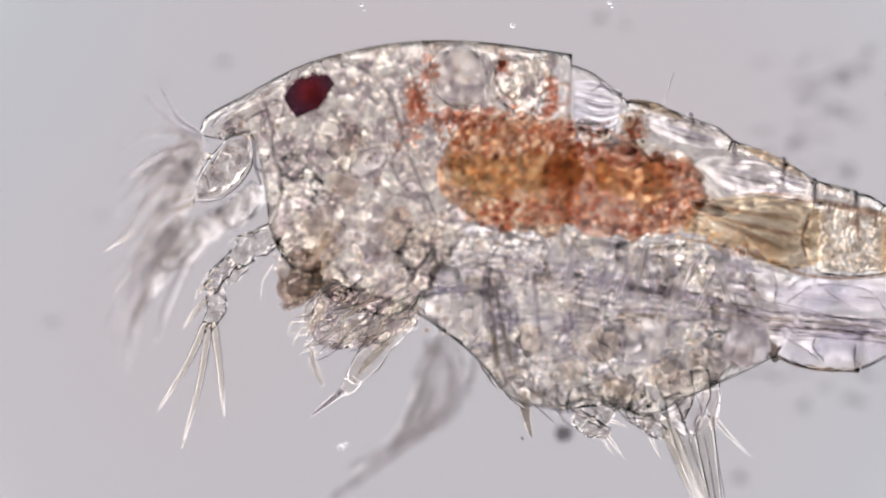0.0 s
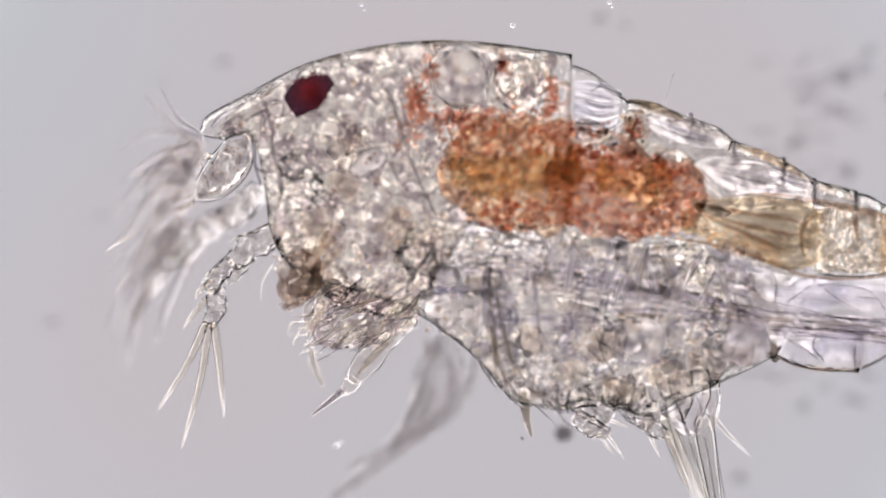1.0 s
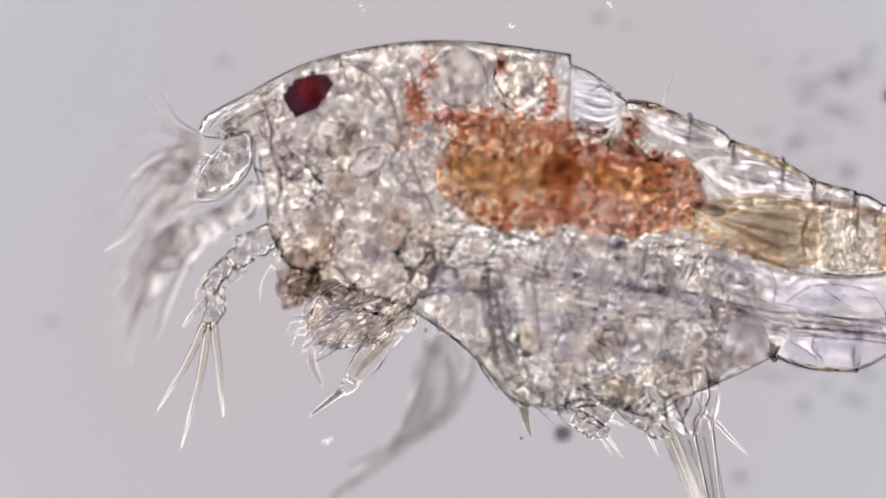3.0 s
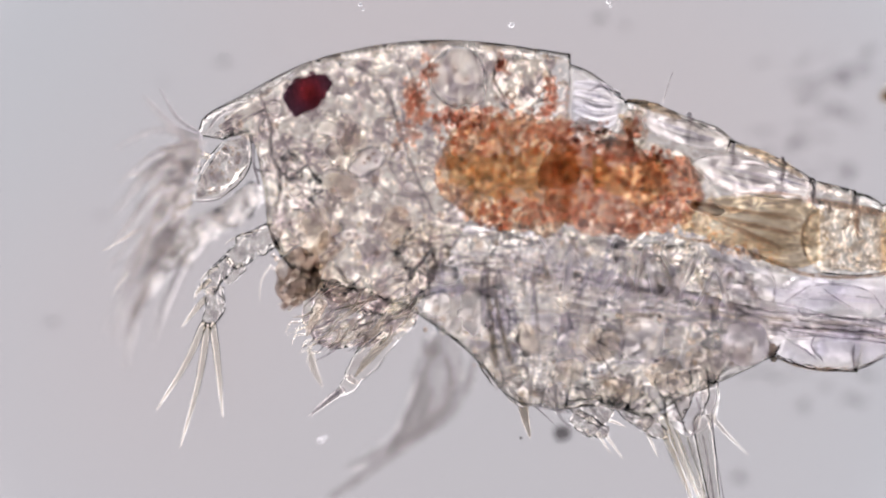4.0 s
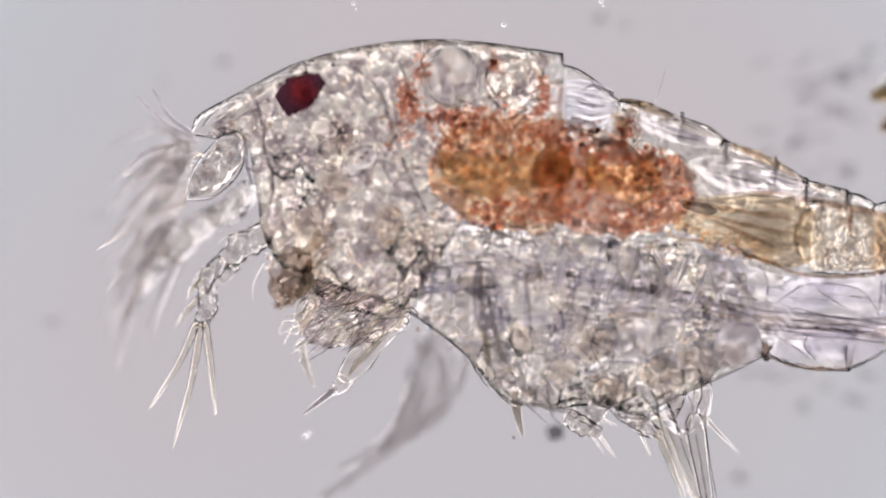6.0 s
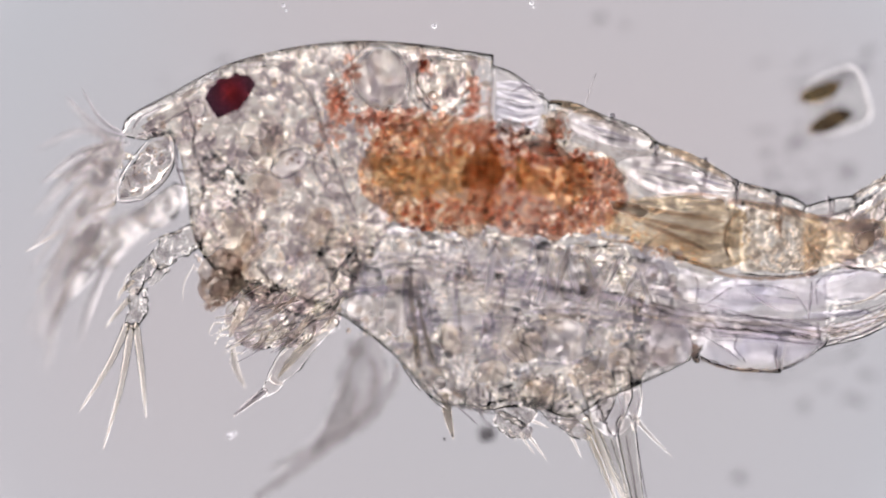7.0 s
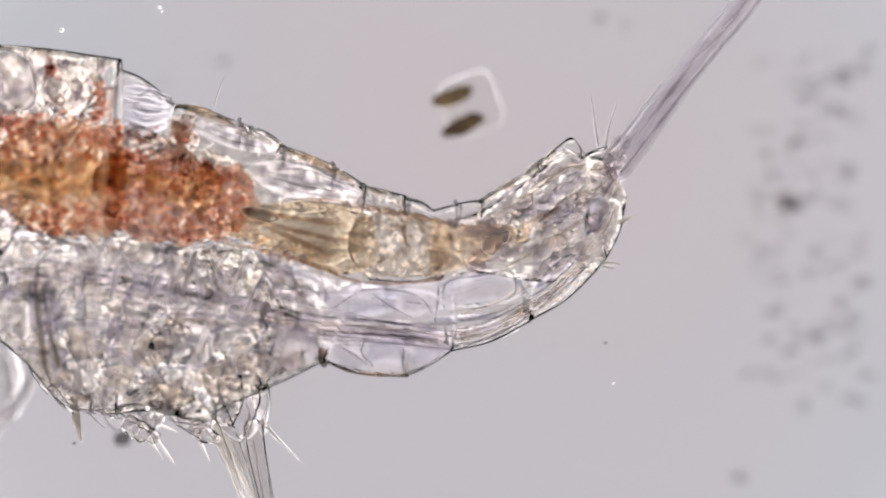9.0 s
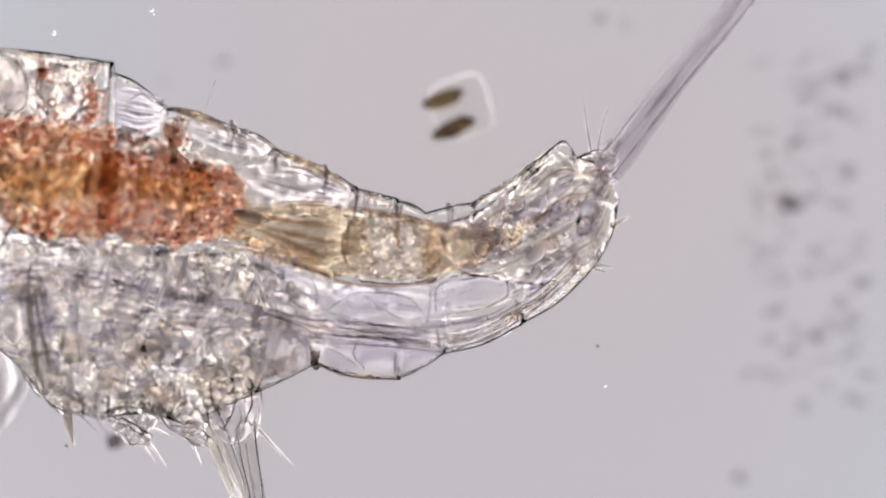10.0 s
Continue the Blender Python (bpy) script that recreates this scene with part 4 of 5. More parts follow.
def gut():
    front = part("gut_front", solid([(774, 308), (784, 275), (805, 232), (850, 200), (910, 195), (960, 205), (1010, 225)], [(774, 314), (784, 342), (812, 374), (860, 390), (920, 402), (970, 405), (1015, 400)],
                                    [20, 34, 38, 34], 70, 70, 32, 45, 1.0), GUT, copepod, "orange and ochre front gut, grainy")
    rear = part("gut_rear", solid([(955, 312), (968, 274), (998, 246), (1040, 243), (1110, 258), (1180, 276), (1230, 304), (1252, 345)], [(955, 324), (968, 362), (998, 392), (1040, 414), (1110, 420), (1170, 414), (1222, 394), (1252, 350)],
                                  [34, 36, 34, 20], 70, 70, 32, 45, 2.0), GUTRED, copepod, "rust red hind half of the gut")
    part("gut_core", solid([(795, 290), (850, 270), (910, 268), (970, 276), (1030, 290), (1075, 308)], [(797, 330), (850, 345), (910, 338), (970, 326), (1030, 318), (1077, 312)], [20, 26, 20, 12, 3], 60, 44, 40, 60, 5.0, 15), CORE, front, "ochre food string in the gut")
    part("gut_core", solid([(1050, 300), (1090, 285), (1140, 288), (1190, 315)], [(1050, 320), (1090, 345), (1140, 350), (1190, 340)], [14, 22, 18], 50, 44, 40, 60, 6.0, 15), CORE, rear, "ochre food string in the gut")
    part("gut_grains", heap(scatter(640, 890, 300, 112, 96, 5, 50, (2, 2.5, 3, 3, 3.5, 4.5))), GRAIN, front, "orange oil grains", "stuff")
    part("fat_grains", heap(scatter(240, 885, 235, 116, 48, 10, 45, (2.5, 3, 4, 5, 7)) + scatter(150, 890, 300, 118, 102, 10, 45, (2.5, 3, 4)) + scatter(150, 930, 380, 110, 26, 10, 45, (3, 4, 5, 7))), RUST, front, "rust red fat grains", "stuff")
    part("seam_grains", heap(scatter(110, 1003, 318, 26, 86, 15, 50, (2.5, 3, 4, 5))), GRAIN, front, "orange oil grains at the gut's waist", "stuff")
    part("gut_grains", heap(scatter(420, 1110, 338, 132, 72, 5, 45, (2, 2.5, 3, 4), 0.14)), GRAIN, rear, "orange oil grains", "stuff")
    part("fat_grains", heap(scatter(380, 1100, 335, 140, 80, 5, 45, (2.5, 3, 4, 5, 6), 0.14)), RUST, rear, "rust red fat grains", "stuff")
    top = part("gut_ridge", heap(scatter(120, 1100, 268, 120, 18, 15, 55, (3, 4, 5, 6), 0.16)), RUST, copepod, "rust red fat along the gut's back", "stuff")
    fringe = []
    for cx, cy, sx, sy, n in ((738, 185, 17, 34, 130), (775, 215, 30, 16, 40), (810, 208, 56, 14, 85), (975, 180, 13, 34, 90), (1122, 228, 16, 18, 50), (890, 114, 12, 12, 40), (762, 122, 14, 20, 44), (1000, 235, 80, 18, 130), (725, 240, 22, 26, 40)):
        for k in range(n):
            fringe.append((rnd.gauss(cx, sx * 0.6), rnd.gauss(cy, sy * 0.6), rnd.uniform(20, 60), rnd.choice((2.5, 3, 4, 5, 6))))
    part("fat_grains", heap(fringe), RUST, copepod, "scattered orange fat grains", "stuff")
    part("gut_grains", heap(scatter(130, 1270, 425, 120, 22, 20, 50, (2, 2.5, 3), 0.30)), GRAIN, copepod, "pale orange grains under the hindgut", "stuff")
    hind = part("hindgut", solid(shifted([(412, 384), (445, 366), (490, 356), (560, 351), (600, 355), (630, 362), (664, 384)]), shifted([(412, 418), (450, 430), (500, 447), (570, 474), (600, 484), (630, 484), (664, 470)]),
                                 [10, 26, 32, 34, 30, 20, 6], 90, 44, 5, 40, 3.0), OLIVE, copepod, "olive brown hindgut tube")
    part("hindgut_end", solid(shifted([(764, 386), (800, 394), (830, 397), (875, 398), (930, 390), (995, 362)]), shifted([(764, 492), (800, 484), (832, 470), (878, 448), (930, 416), (997, 366)]), [26, 28, 22, 12, 2], 50, 40, 8, 40, 3.0), TAILGUT, hind, "brown narrowing end of the hindgut")
    for pts, r in (([(314, 188), (359, 199), (410, 221)], 7), ([(506, 268), (552, 284), (590, 303), (624, 324)], 7), ([(300, 212), (316, 226), (322, 246)], 9)):
        part("back_tissue", tube([(*p, 30) for p in shifted(pts)], [0.4 * r, r, r, 0.4 * r], 12, 40, 0.8, 0.5), TAILGUT, copepod, "thin brown tissue under the back")
    part("hindgut_wall", sleeve(shifted([(655, 364), (720, 374), (790, 388)]), shifted([(655, 494), (720, 498), (790, 490)]), [34, 36, 32], 3.0, 20, 40), CUTICLE, hind, "thin clear wall of the hindgut")
    pellet = part("gut_pellet", solid(shifted([(624, 415), (642, 384), (690, 374), (740, 380), (780, 392), (808, 420)]), shifted([(624, 445), (644, 480), (690, 490), (740, 489), (780, 478), (808, 440)]),
                                      [14, 24, 26, 26, 22, 10], 60, 40, 8, 60, 4.0, 8), PELLET, copepod, "mottled pellet in the hindgut")
    part("pellet_grains", heap(scatter(110, 725 + 797, 424, 76, 52, 20, 50, (3, 4, 5, 7))), GRANULE, pellet, "clear grains of the pellet", "stuff")
    for pts in ([(1232, 362, 30), (1300, 372, 35), (1380, 384, 35), (1425, 392, 30)], [(1236, 372, 35), (1300, 392, 38), (1370, 408, 38), (1420, 414, 30)], [(1250, 380, 30), (1320, 412, 35), (1400, 446, 35)], [(1400, 352, 30), (1470, 362, 35), (1560, 380, 35), (1640, 392, 30)],
                [(1519, 374, 35), (1516, 400, 38), (1520, 424, 35)]):
        part("gut_streak", tube(pts, [1, 4.5, 4.5, 1], 8, 30, 0.7, 0.4), SPOT, hind, "dark streak in the hindgut")
    for pts, r in (([(1195, 420, 30), (1290, 437, 35), (1375, 466, 35), (1432, 487, 32), (1520, 491, 30), (1585, 482, 25)], 3.4), ([(1292, 346, 30), (1360, 342, 32), (1440, 352, 32), (1520, 365, 30), (1580, 380, 25)], 1.6)):
        part("gut_edge", tube(pts, [0.5 * r, r, r, r, 0.6 * r], 8, 60, 0.8, 0.5), SPOT, hind, "dark edge of the hindgut")
    part("gut_edge", tube([(1462, 370, 38), (1432, 388, 40), (1420, 415, 40), (1424, 445, 40), (1440, 468, 38)], [0.8, 1.8, 2.0, 1.8, 0.8], 8, 40), SPOT, hind, "dark round edge of the pellet")
    part("gut_grains", heap(scatter(60, 1300, 418, 90, 14, 25, 50, (1.2, 1.6, 2), 0.28)), GRAIN, hind, "pale orange grains in the hindgut", "stuff")
    part("gut_spot", blob(1004, 306, 130, 24, 21, 10, 10, 0.5, 2.0, 3.0), SPOT, front, "dark brown spot in the gut")
    plug = part("gut_plug", blob(1250, 369, 40, 34, 9, 10, 12, 0.3, 1.5, 8.0), INK, copepod, "dark plug between gut and hindgut")
    return front, rear, top, hind, pellet, plug


def limb(name, segments, material, label, bristles=(), hair=None, lump=0.3, inside=22, wall=2.6, deep=0):
    """A jointed limb: segments as (points, radii), the first one the part, the others its pieces; bristles as (points, radius)."""
    segments = [([(x, y, z - deep) for x, y, z in pts], r) for pts, r in segments]
    bristles = [([(x, y, z - deep) for x, y, z in pts], r) for pts, r in bristles]
    base = part(name, tube(segments[0][0], segments[0][1], 20, 24, 0.8, lump, wall), material, copepod, label)
    for pts, r in segments[1:]:
        part("limb_segment", tube(pts, r, 20, 24, 0.8, lump, wall), material, base)
    if inside:
        for pts, r in segments:
            part("limb_tissue", tube(pts, [0.84 * q for q in r], 16, 24, 0.55, 0.5), FLESH, base, "clear mottled flesh inside the limb")
    for pts, r in bristles:
        part("bristle", tube(pts, [1.25 * r, 1.15 * r, 0.85 * r, 0.25 * r], 10, 18, 1.0, 0.0, 1.7 if r > 3.9 and hair is not FARHAIR else 0.0), hair or SETA, base)
    return base


def limbs():
    limb("antenna", [([(500, 408, 0), (446, 436, 0), (408, 470, 0)], [22, 24, 16]), ([(412, 462, 0), (385, 488, 0), (368, 520, 0)], [15, 16, 13]),
                     ([(380, 508, 0), (382, 545, 0), (368, 582, 0)], [17, 18, 10]), ([(432, 470, 0), (415, 490, 0), (400, 500, 0)], [10, 9, 7])], LIMB, "jointed clear antenna with three long bristles", wall=2.0, deep=30, bristles=[([(364, 570, 0), (330, 645, 0), (278, 728, 0)], 6), ([(370, 572, 0), (352, 680, 0), (320, 795, 0)], 6), ([(377, 570, 0), (388, 655, 0), (396, 740, 0)], 6),
          ([(366, 528, 0), (345, 552, 0), (323, 580, 0)], 5), ([(375, 495, 5), (352, 515, 5), (346, 530, 5)], 4), ([(390, 470, 5), (362, 492, 5), (355, 520, 5)], 3),
          ([(460, 408, 10), (425, 418, 10), (400, 432, 10)], 2.5), ([(482, 468, 10), (464, 500, 10), (461, 535, 10)], 1.3)])
    stout = part("antennule", sleeve([(402, 246), (380, 268), (356, 302), (343, 332), (344, 356)], [(444, 239), (450, 268), (444, 300), (424, 328), (394, 352)], [20, 26, 27, 24, 14], 2.4, 40, 28), CLAW, copepod, "stout clear antennule with a few sharp bristles")
    part("limb_tissue", solid([(404, 251), (386, 272), (363, 304), (351, 332), (351, 351)], [(440, 243), (444, 270), (437, 299), (418, 323), (390, 346)], [7, 10, 10, 7], 40, 28, 4, 60, 3.0), VEIL, stout, "clear mottled flesh inside the limb")
    part("limb_grains", heap(scatter(40, 398, 300, 30, 40, 12, 26, (2, 2.5, 3), -0.8)), PIGMENT, stout, "brownish grains inside the limb", "stuff")
    for pts, r in (([(352, 304, 25), (366, 316, 28), (372, 340, 22)], 1.4), ([(346, 356, 18), (366, 358, 20), (394, 353, 18)], 2.0)):
        part("cheek_fold", tube(pts, [0.5 * r, r, r, 0.5 * r], 6, 30), FOLD, stout, "thin dark fold in the cuticle")
    for pts, r in (([(372, 276, 30), (330, 268, 30), (285, 262, 40)], 3.5), ([(360, 295, 35), (300, 298, 35), (232, 314, 40)], 4), ([(350, 332, 30), (300, 343, 20), (255, 353, 20)], 3.5), ([(345, 350, 20), (270, 395, 10), (185, 445, 10)], 4.5),
                   ([(345, 356, 30), (275, 420, 40), (205, 520, 50)], 4), ([(376, 278, 20), (345, 275, 20), (318, 256, 20)], 5), ([(343, 345, 10), (326, 372, 10), (290, 402, 10)], 5)):
        part("bristle", tube(pts, [1.25 * r, 1.15 * r, 0.85 * r, 0.25 * r], 10, 18, 1.0, 0.0, 1.5 if r > 3.9 else 0.0), SETA, stout)
    brush = []
    for k in range(10):
        s = k / 9 + rnd.uniform(-0.03, 0.03)
        x, y, z = 372 - 40 * s, 262 + 150 * s, rnd.uniform(90, 200)
        u, v = 205 + rnd.uniform(-15, 40), 300 + 320 * s + rnd.uniform(-30, 30)
        brush.append(([(x, y, z), (0.55 * x + 0.45 * u - 8, 0.55 * y + 0.45 * v - 28, z + 20), (u, v, z + 40)], rnd.uniform(4, 7)))
    limb("antennule", [([(458, 345, 160), (426, 372, 180), (396, 392, 200)], [14, 22, 20]), ([(402, 386, 200), (354, 412, 210), (312, 452, 220)], [20, 20, 14]), ([(320, 440, 220), (285, 500, 230), (245, 560, 240)], [14, 11, 6])], FARFLESH,
         "antennule raised towards the lens, a brush of bristles",
         [([(350, 300, 190), (300, 290, 210), (240, 345, 220)], 9), ([(345, 320, 190), (290, 340, 210), (225, 430, 230)], 9), ([(335, 345, 190), (285, 400, 210), (225, 520, 230)], 9), ([(330, 385, 190), (270, 470, 210), (215, 600, 230)], 9),
          ([(320, 410, 200), (270, 500, 220), (235, 650, 240)], 8), ([(360, 330, 190), (300, 360, 200), (205, 480, 220)], 7), ([(365, 262, 190), (320, 270, 200), (270, 330, 220)], 8), ([(300, 440, 200), (255, 540, 220), (240, 600, 230)], 8),
          ([(352, 262, 150), (320, 235, 190), (270, 180, 220)], 5),
          ([(365, 272, 110), (315, 285, 120), (250, 312, 130)], 8), ([(360, 285, 110), (310, 310, 120), (250, 370, 140)], 9), ([(352, 300, 120), (305, 345, 130), (262, 420, 150)], 9), ([(355, 268, 100), (325, 262, 110), (285, 268, 120)], 8), ([(340, 350, 130), (300, 410, 140), (280, 470, 150)], 7)] + brush, FARHAIR, wall=0)
    limb("antennule", [([(462, 330, -120), (425, 365, -150), (398, 385, -170)], [20, 26, 22]), ([(400, 380, -175), (350, 420, -190), (315, 470, -200)], [20, 18, 12])],
         FARFLESH, "far antennule behind the head", wall=0, bristles=[([(330, 440, -200), (270, 500, -210), (215, 540, -220)], 7), ([(320, 460, -200), (285, 540, -210), (265, 610, -220)], 8), ([(350, 400, -200), (290, 430, -210), (200, 470, -220)], 7)], hair=FARHAIR)
    grasp = limb("maxilliped", [([(738, 566, 0), (690, 600, 0), (652, 638, 0), (620, 676, 0)], [6, 17, 25, 14]), ([(630, 670, 0), (618, 684, 0), (606, 696, 0)], [15, 15, 8]), ([(610, 690, 0), (580, 713, 0), (550, 737, 0)], [8, 5, 2])],
         CLAW, "grasping limb with a pointed claw", [([(612, 688, 5), (590, 706, 5), (551, 736, 5)], 3.2), ([(604, 690, 8), (580, 708, 8), (553, 733, 8)], 3)], FOLD, 0.05, 0)
    for pts in ([(700, 600, 5), (668, 622, 8), (632, 664, 5)], [(690, 608, 5), (650, 645, 8), (630, 668, 5)], [(706, 590, 5), (672, 612, 8), (640, 645, 5)]):
        part("limb_muscle", tube(pts, [2, 5, 2], 8, 20, 0.6, 0.5), CORD, grasp, "pale muscle inside the limb")
    far = limb("swimming_leg", [([(785, 590, -188), (788, 660, -203), (752, 735, -213), (700, 795, -223)], [16, 36, 32, 12])], FARFLESH, "far leg hanging below the body", lump=0.2, inside=0, wall=0)
    for pts, r, name in (([(766, 612, -208), (746, 660, -213), (740, 700, -218), (722, 748, -223), (700, 786, -228), (655, 815, -233), (610, 838, -233)], [9, 13, 11, 10, 9, 7, 3], "leg_edge"),
                         ([(842, 625, -218), (834, 678, -223), (815, 708, -228), (784, 742, -233), (742, 774, -233), (690, 812, -238), (640, 850, -238), (580, 892, -238)], [5, 9, 11, 15, 14, 12, 11, 6], "leg_edge"),
                         ([(792, 630, -203), (800, 675, -208), (788, 712, -213)], [5, 8, 5], "leg_line"), ([(770, 690, -203), (748, 740, -208), (722, 775, -213)], [3, 6, 4], "leg_line")):
        part(name, tube(pts, r, 10, 50, 0.7, 0.35), GLOOM, far, "dark blurred edge of the leg")
    part("leg_joint", blob(765, 620, -218, 17, 19, 12, 0, 0.3, 1.6, 2.0), GLOOM, far, "dark blurred joint of the leg")
    limb("swimming_leg", [([(870, 610, 20), (880, 640, 20), (905, 680, 20)], [26, 30, 26]), ([(900, 660, 30), (925, 690, 30), (945, 715, 30)], [28, 28, 20]), ([(960, 690, 20), (985, 705, 20), (1000, 730, 20)], [22, 20, 12])],
         LIMB, "clear folded swimming leg", wall=1.8, inside=0, lump=0.1, deep=15, bristles=[([(926, 690, 0), (931, 735, 0), (941, 776, 0)], 8), ([(880, 650, 60), (870, 560, 70), (865, 475, 70)], 5), ([(905, 640, 60), (885, 560, 70), (875, 490, 70)], 4)], hair=CORD)
    limb("swimming_leg", [([(1010, 700, 0), (1045, 715, 0), (1080, 745, 0)], [22, 32, 20]), ([(1015, 735, 10), (1045, 755, 10), (1080, 768, 10)], [14, 20, 10]), ([(1060, 700, 30), (1100, 690, 30), (1140, 680, 30)], [22, 28, 20])],
         LIMB, "clear folded swimming leg", wall=1.8, inside=14, lump=0.1, deep=15, bristles=[([(1072, 768, 0), (1085, 785, 0), (1106, 814, 0)], 3), ([(1060, 765, 0), (1068, 780, 0), (1085, 805, 0)], 2.5), ([(1040, 758, 0), (1046, 770, 0), (1052, 780, 0)], 2), ([(1080, 745, 0), (1095, 750, 0), (1110, 757, 0)], 2.5)])
    limb("swimming_leg", [([(1100, 690, 0), (1130, 720, 0), (1165, 745, 0)], [26, 34, 20]), ([(1135, 740, 10), (1160, 760, 10), (1186, 772, 10)], [16, 17, 8]), ([(1190, 660, 30), (1200, 700, 30), (1195, 745, 30)], [34, 30, 14])],
         LIMB, "clear folded swimming leg", wall=1.8, inside=14, lump=0.1, deep=15, bristles=[([(1143, 752, 0), (1152, 775, 0), (1167, 809, 0)], 3.5), ([(1172, 735, -20), (1203, 820, -50), (1232, 890, -50)], 7), ([(1182, 725, -20), (1215, 820, -60), (1250, 900, -60)], 6)])
    limb("swimming_leg", [([(1215, 655, 0), (1224, 700, 0), (1226, 768, 0)], [38, 36, 10]), ([(1252, 655, 0), (1260, 705, 0), (1262, 764, 0)], [16, 17, 4])],
         CLAW, "hind swimming leg with long bristles", [([(1258, 733, 0), (1285, 765, 0), (1328, 808, 0)], 4), ([(1243, 735, 0), (1258, 830, -10), (1285, 980, -20)], 14), ([(1196, 735, -20), (1228, 820, -30), (1275, 960, -40)], 7.5),
                                                        ([(1180, 772, -20), (1206, 830, -30), (1245, 930, -40)], 5), ([(1222, 760, -30), (1240, 830, -35), (1262, 930, -40)], 5)], LEGHAIR, 0.1, 0)
    lobe = part("leg_lobe", solid([(1184, 714), (1206, 701), (1244, 694), (1270, 688)], [(1190, 752), (1216, 772), (1244, 764), (1264, 736)], [8, 16, 16, 8], 36, 30, 3, 40, 4.0, -10), CELL, copepod, "smooth clear base of the hind leg")
    for pts, r in (([(1188, 716, 12), (1206, 702, 14), (1250, 696, 14)], 2.0), ([(1268, 688, 10), (1269, 712, 12), (1262, 736, 12), (1268, 800, 8), (1284, 890, 4)], 2.0), ([(1232, 700, 12), (1240, 725, 14), (1234, 752, 12), (1226, 775, 10)], 3.0), ([(1196, 735, 12), (1206, 746, 14), (1214, 748, 12)], 2.0), ([(1246, 770, 8), (1256, 830, 6), (1268, 900, 4)], 2.6)):
        part("leg_outline", tube(pts, [0.6 * r, r, r, 0.6 * r], 6, 36), FOLD, lobe, "thin dark outline of the hind leg")
    # mouthparts
    for k in range(12):
        s = k / 11
        x, y = 590 - 62 * s + rnd.uniform(-28, 28), 430 + 85 * s + rnd.uniform(-22, 22)
        a, ln = radians(rnd.uniform(105, 150)), rnd.uniform(18, 40)
        dx, dy, z = ln * math.cos(a), ln * math.sin(a), rnd.uniform(0, 40)
        part("mouth_plate", tube([(x - dx, y - dy, z), (x + rnd.uniform(-5, 5), y, z), (x + dx, y + dy, z)], [4, rnd.uniform(7, 12), 3], 10, 14, 0.4, 0.5), BROWN, copepod, "brown toothed mouth plate")
    part("mandible", solid([(506, 462), (504, 495), (498, 522), (498, 542)], [(570, 455), (562, 500), (540, 535), (510, 550)], [12, 16, 14, 6], 30, 28, 14, 50, 9.0, -110), JAW, copepod, "brown biting jaw")
    part("jaw_tip", tube([(524, 528, -100), (508, 540, -100), (498, 548, -100)], [4, 8, 5], 10, 14, 0.6, 0.3), JAW, copepod, "dark tip of the jaw")
    part("maxilla", solid([(545, 500), (610, 505), (690, 520), (742, 560)], [(535, 568), (575, 612), (650, 615), (738, 575)], [12, 18, 18, 10], 40, 36, 8, 50, 7.0), TISSUE, copepod, "bristly grey maxilla")
    part("maxilla", tube([(575, 530, 10), (560, 560, 10), (545, 596, 5)], [12, 10, 3], 10, 14, 0.7, 0.3), BROWN, copepod, "brown toothed maxilla")
    for k in range(90):
        x = rnd.uniform(560, 745)
        y = 590 - 0.12 * (x - 560) + rnd.uniform(-95, 8)
        a, ln = radians(rnd.uniform(128, 165)), rnd.uniform(30, 85)
        dx, dy = math.cos(a) * ln, math.sin(a) * ln
        z, bow = rnd.uniform(0, 45), rnd.uniform(-0.12, 0.12)
        part("mouth_bristle", tube([(x, y, z), (x + 0.5 * dx - bow * dy, y + 0.5 * dy + bow * dx, z), (x + dx, y + dy, z)], [2.2, 1.9, 0.7], 6, 10), rnd.choice((BROWN, FOLD, SETA, LIMB)), copepod)
    for k in range(34):
        s = rnd.random()
        x, y = 575 + 170 * s, 592 - 40 * s * s + rnd.uniform(-26, 10)
        t, ln, z = radians(rnd.uniform(122, 158)), rnd.uniform(30, 66), rnd.uniform(0, 40)
        dx, dy = math.cos(t) * ln, math.sin(t) * ln
        r = rnd.uniform(1.6, 2.8)
        part("mouth_bristle", tube([(x, y, z), (x + 0.5 * dx + 5, y + 0.5 * dy + 2, z), (x + dx, y + dy, z)], [r, 0.9 * r, 0.3 * r], 6, 12), rnd.choice((CORD, FOLD, BROWN, SETA)), copepod)
    for k in range(16):
        x = rnd.uniform(555, 690)
        y, a = 604 - 0.10 * (x - 555) + rnd.uniform(-8, 8), radians(rnd.uniform(120, 165))
        ln = rnd.uniform(16, 40)
        dx, dy = math.cos(a) * ln, math.sin(a) * ln
        part("mouth_bristle", tube([(x, y, 5), (x + 0.5 * dx + 3, y + 0.5 * dy, 5), (x + dx, y + dy, 5)], [2.0, 1.8, 0.6], 6, 10), rnd.choice((FOLD, CORD, SETA)), copepod)
    for x, y in ((520, 578), (535, 588), (556, 632), (548, 610), (530, 600)):
        part("mouth_bristle", tube([(x + 14, y - 8, 0), (x - 4, y - 5, 0), (x - 12, y + 12, 0)], [2.2, 2.2, 0.8], 6, 10), SETA, copepod)
    part("mouth_bristle", tube([(552, 612, 60), (558, 648, 70), (575, 684, 80)], [5, 7, 2], 8, 12), CORD, copepod)
    # tail end: rami, long bristles and spines
    ramus = part("caudal_ramus", tube(shifted([(1040, 300, 0), (1075, 285, 0), (1105, 285, 0)]), [26, 26, 18], 14, 16), VEIL, copepod, "short end lobe of the tail")
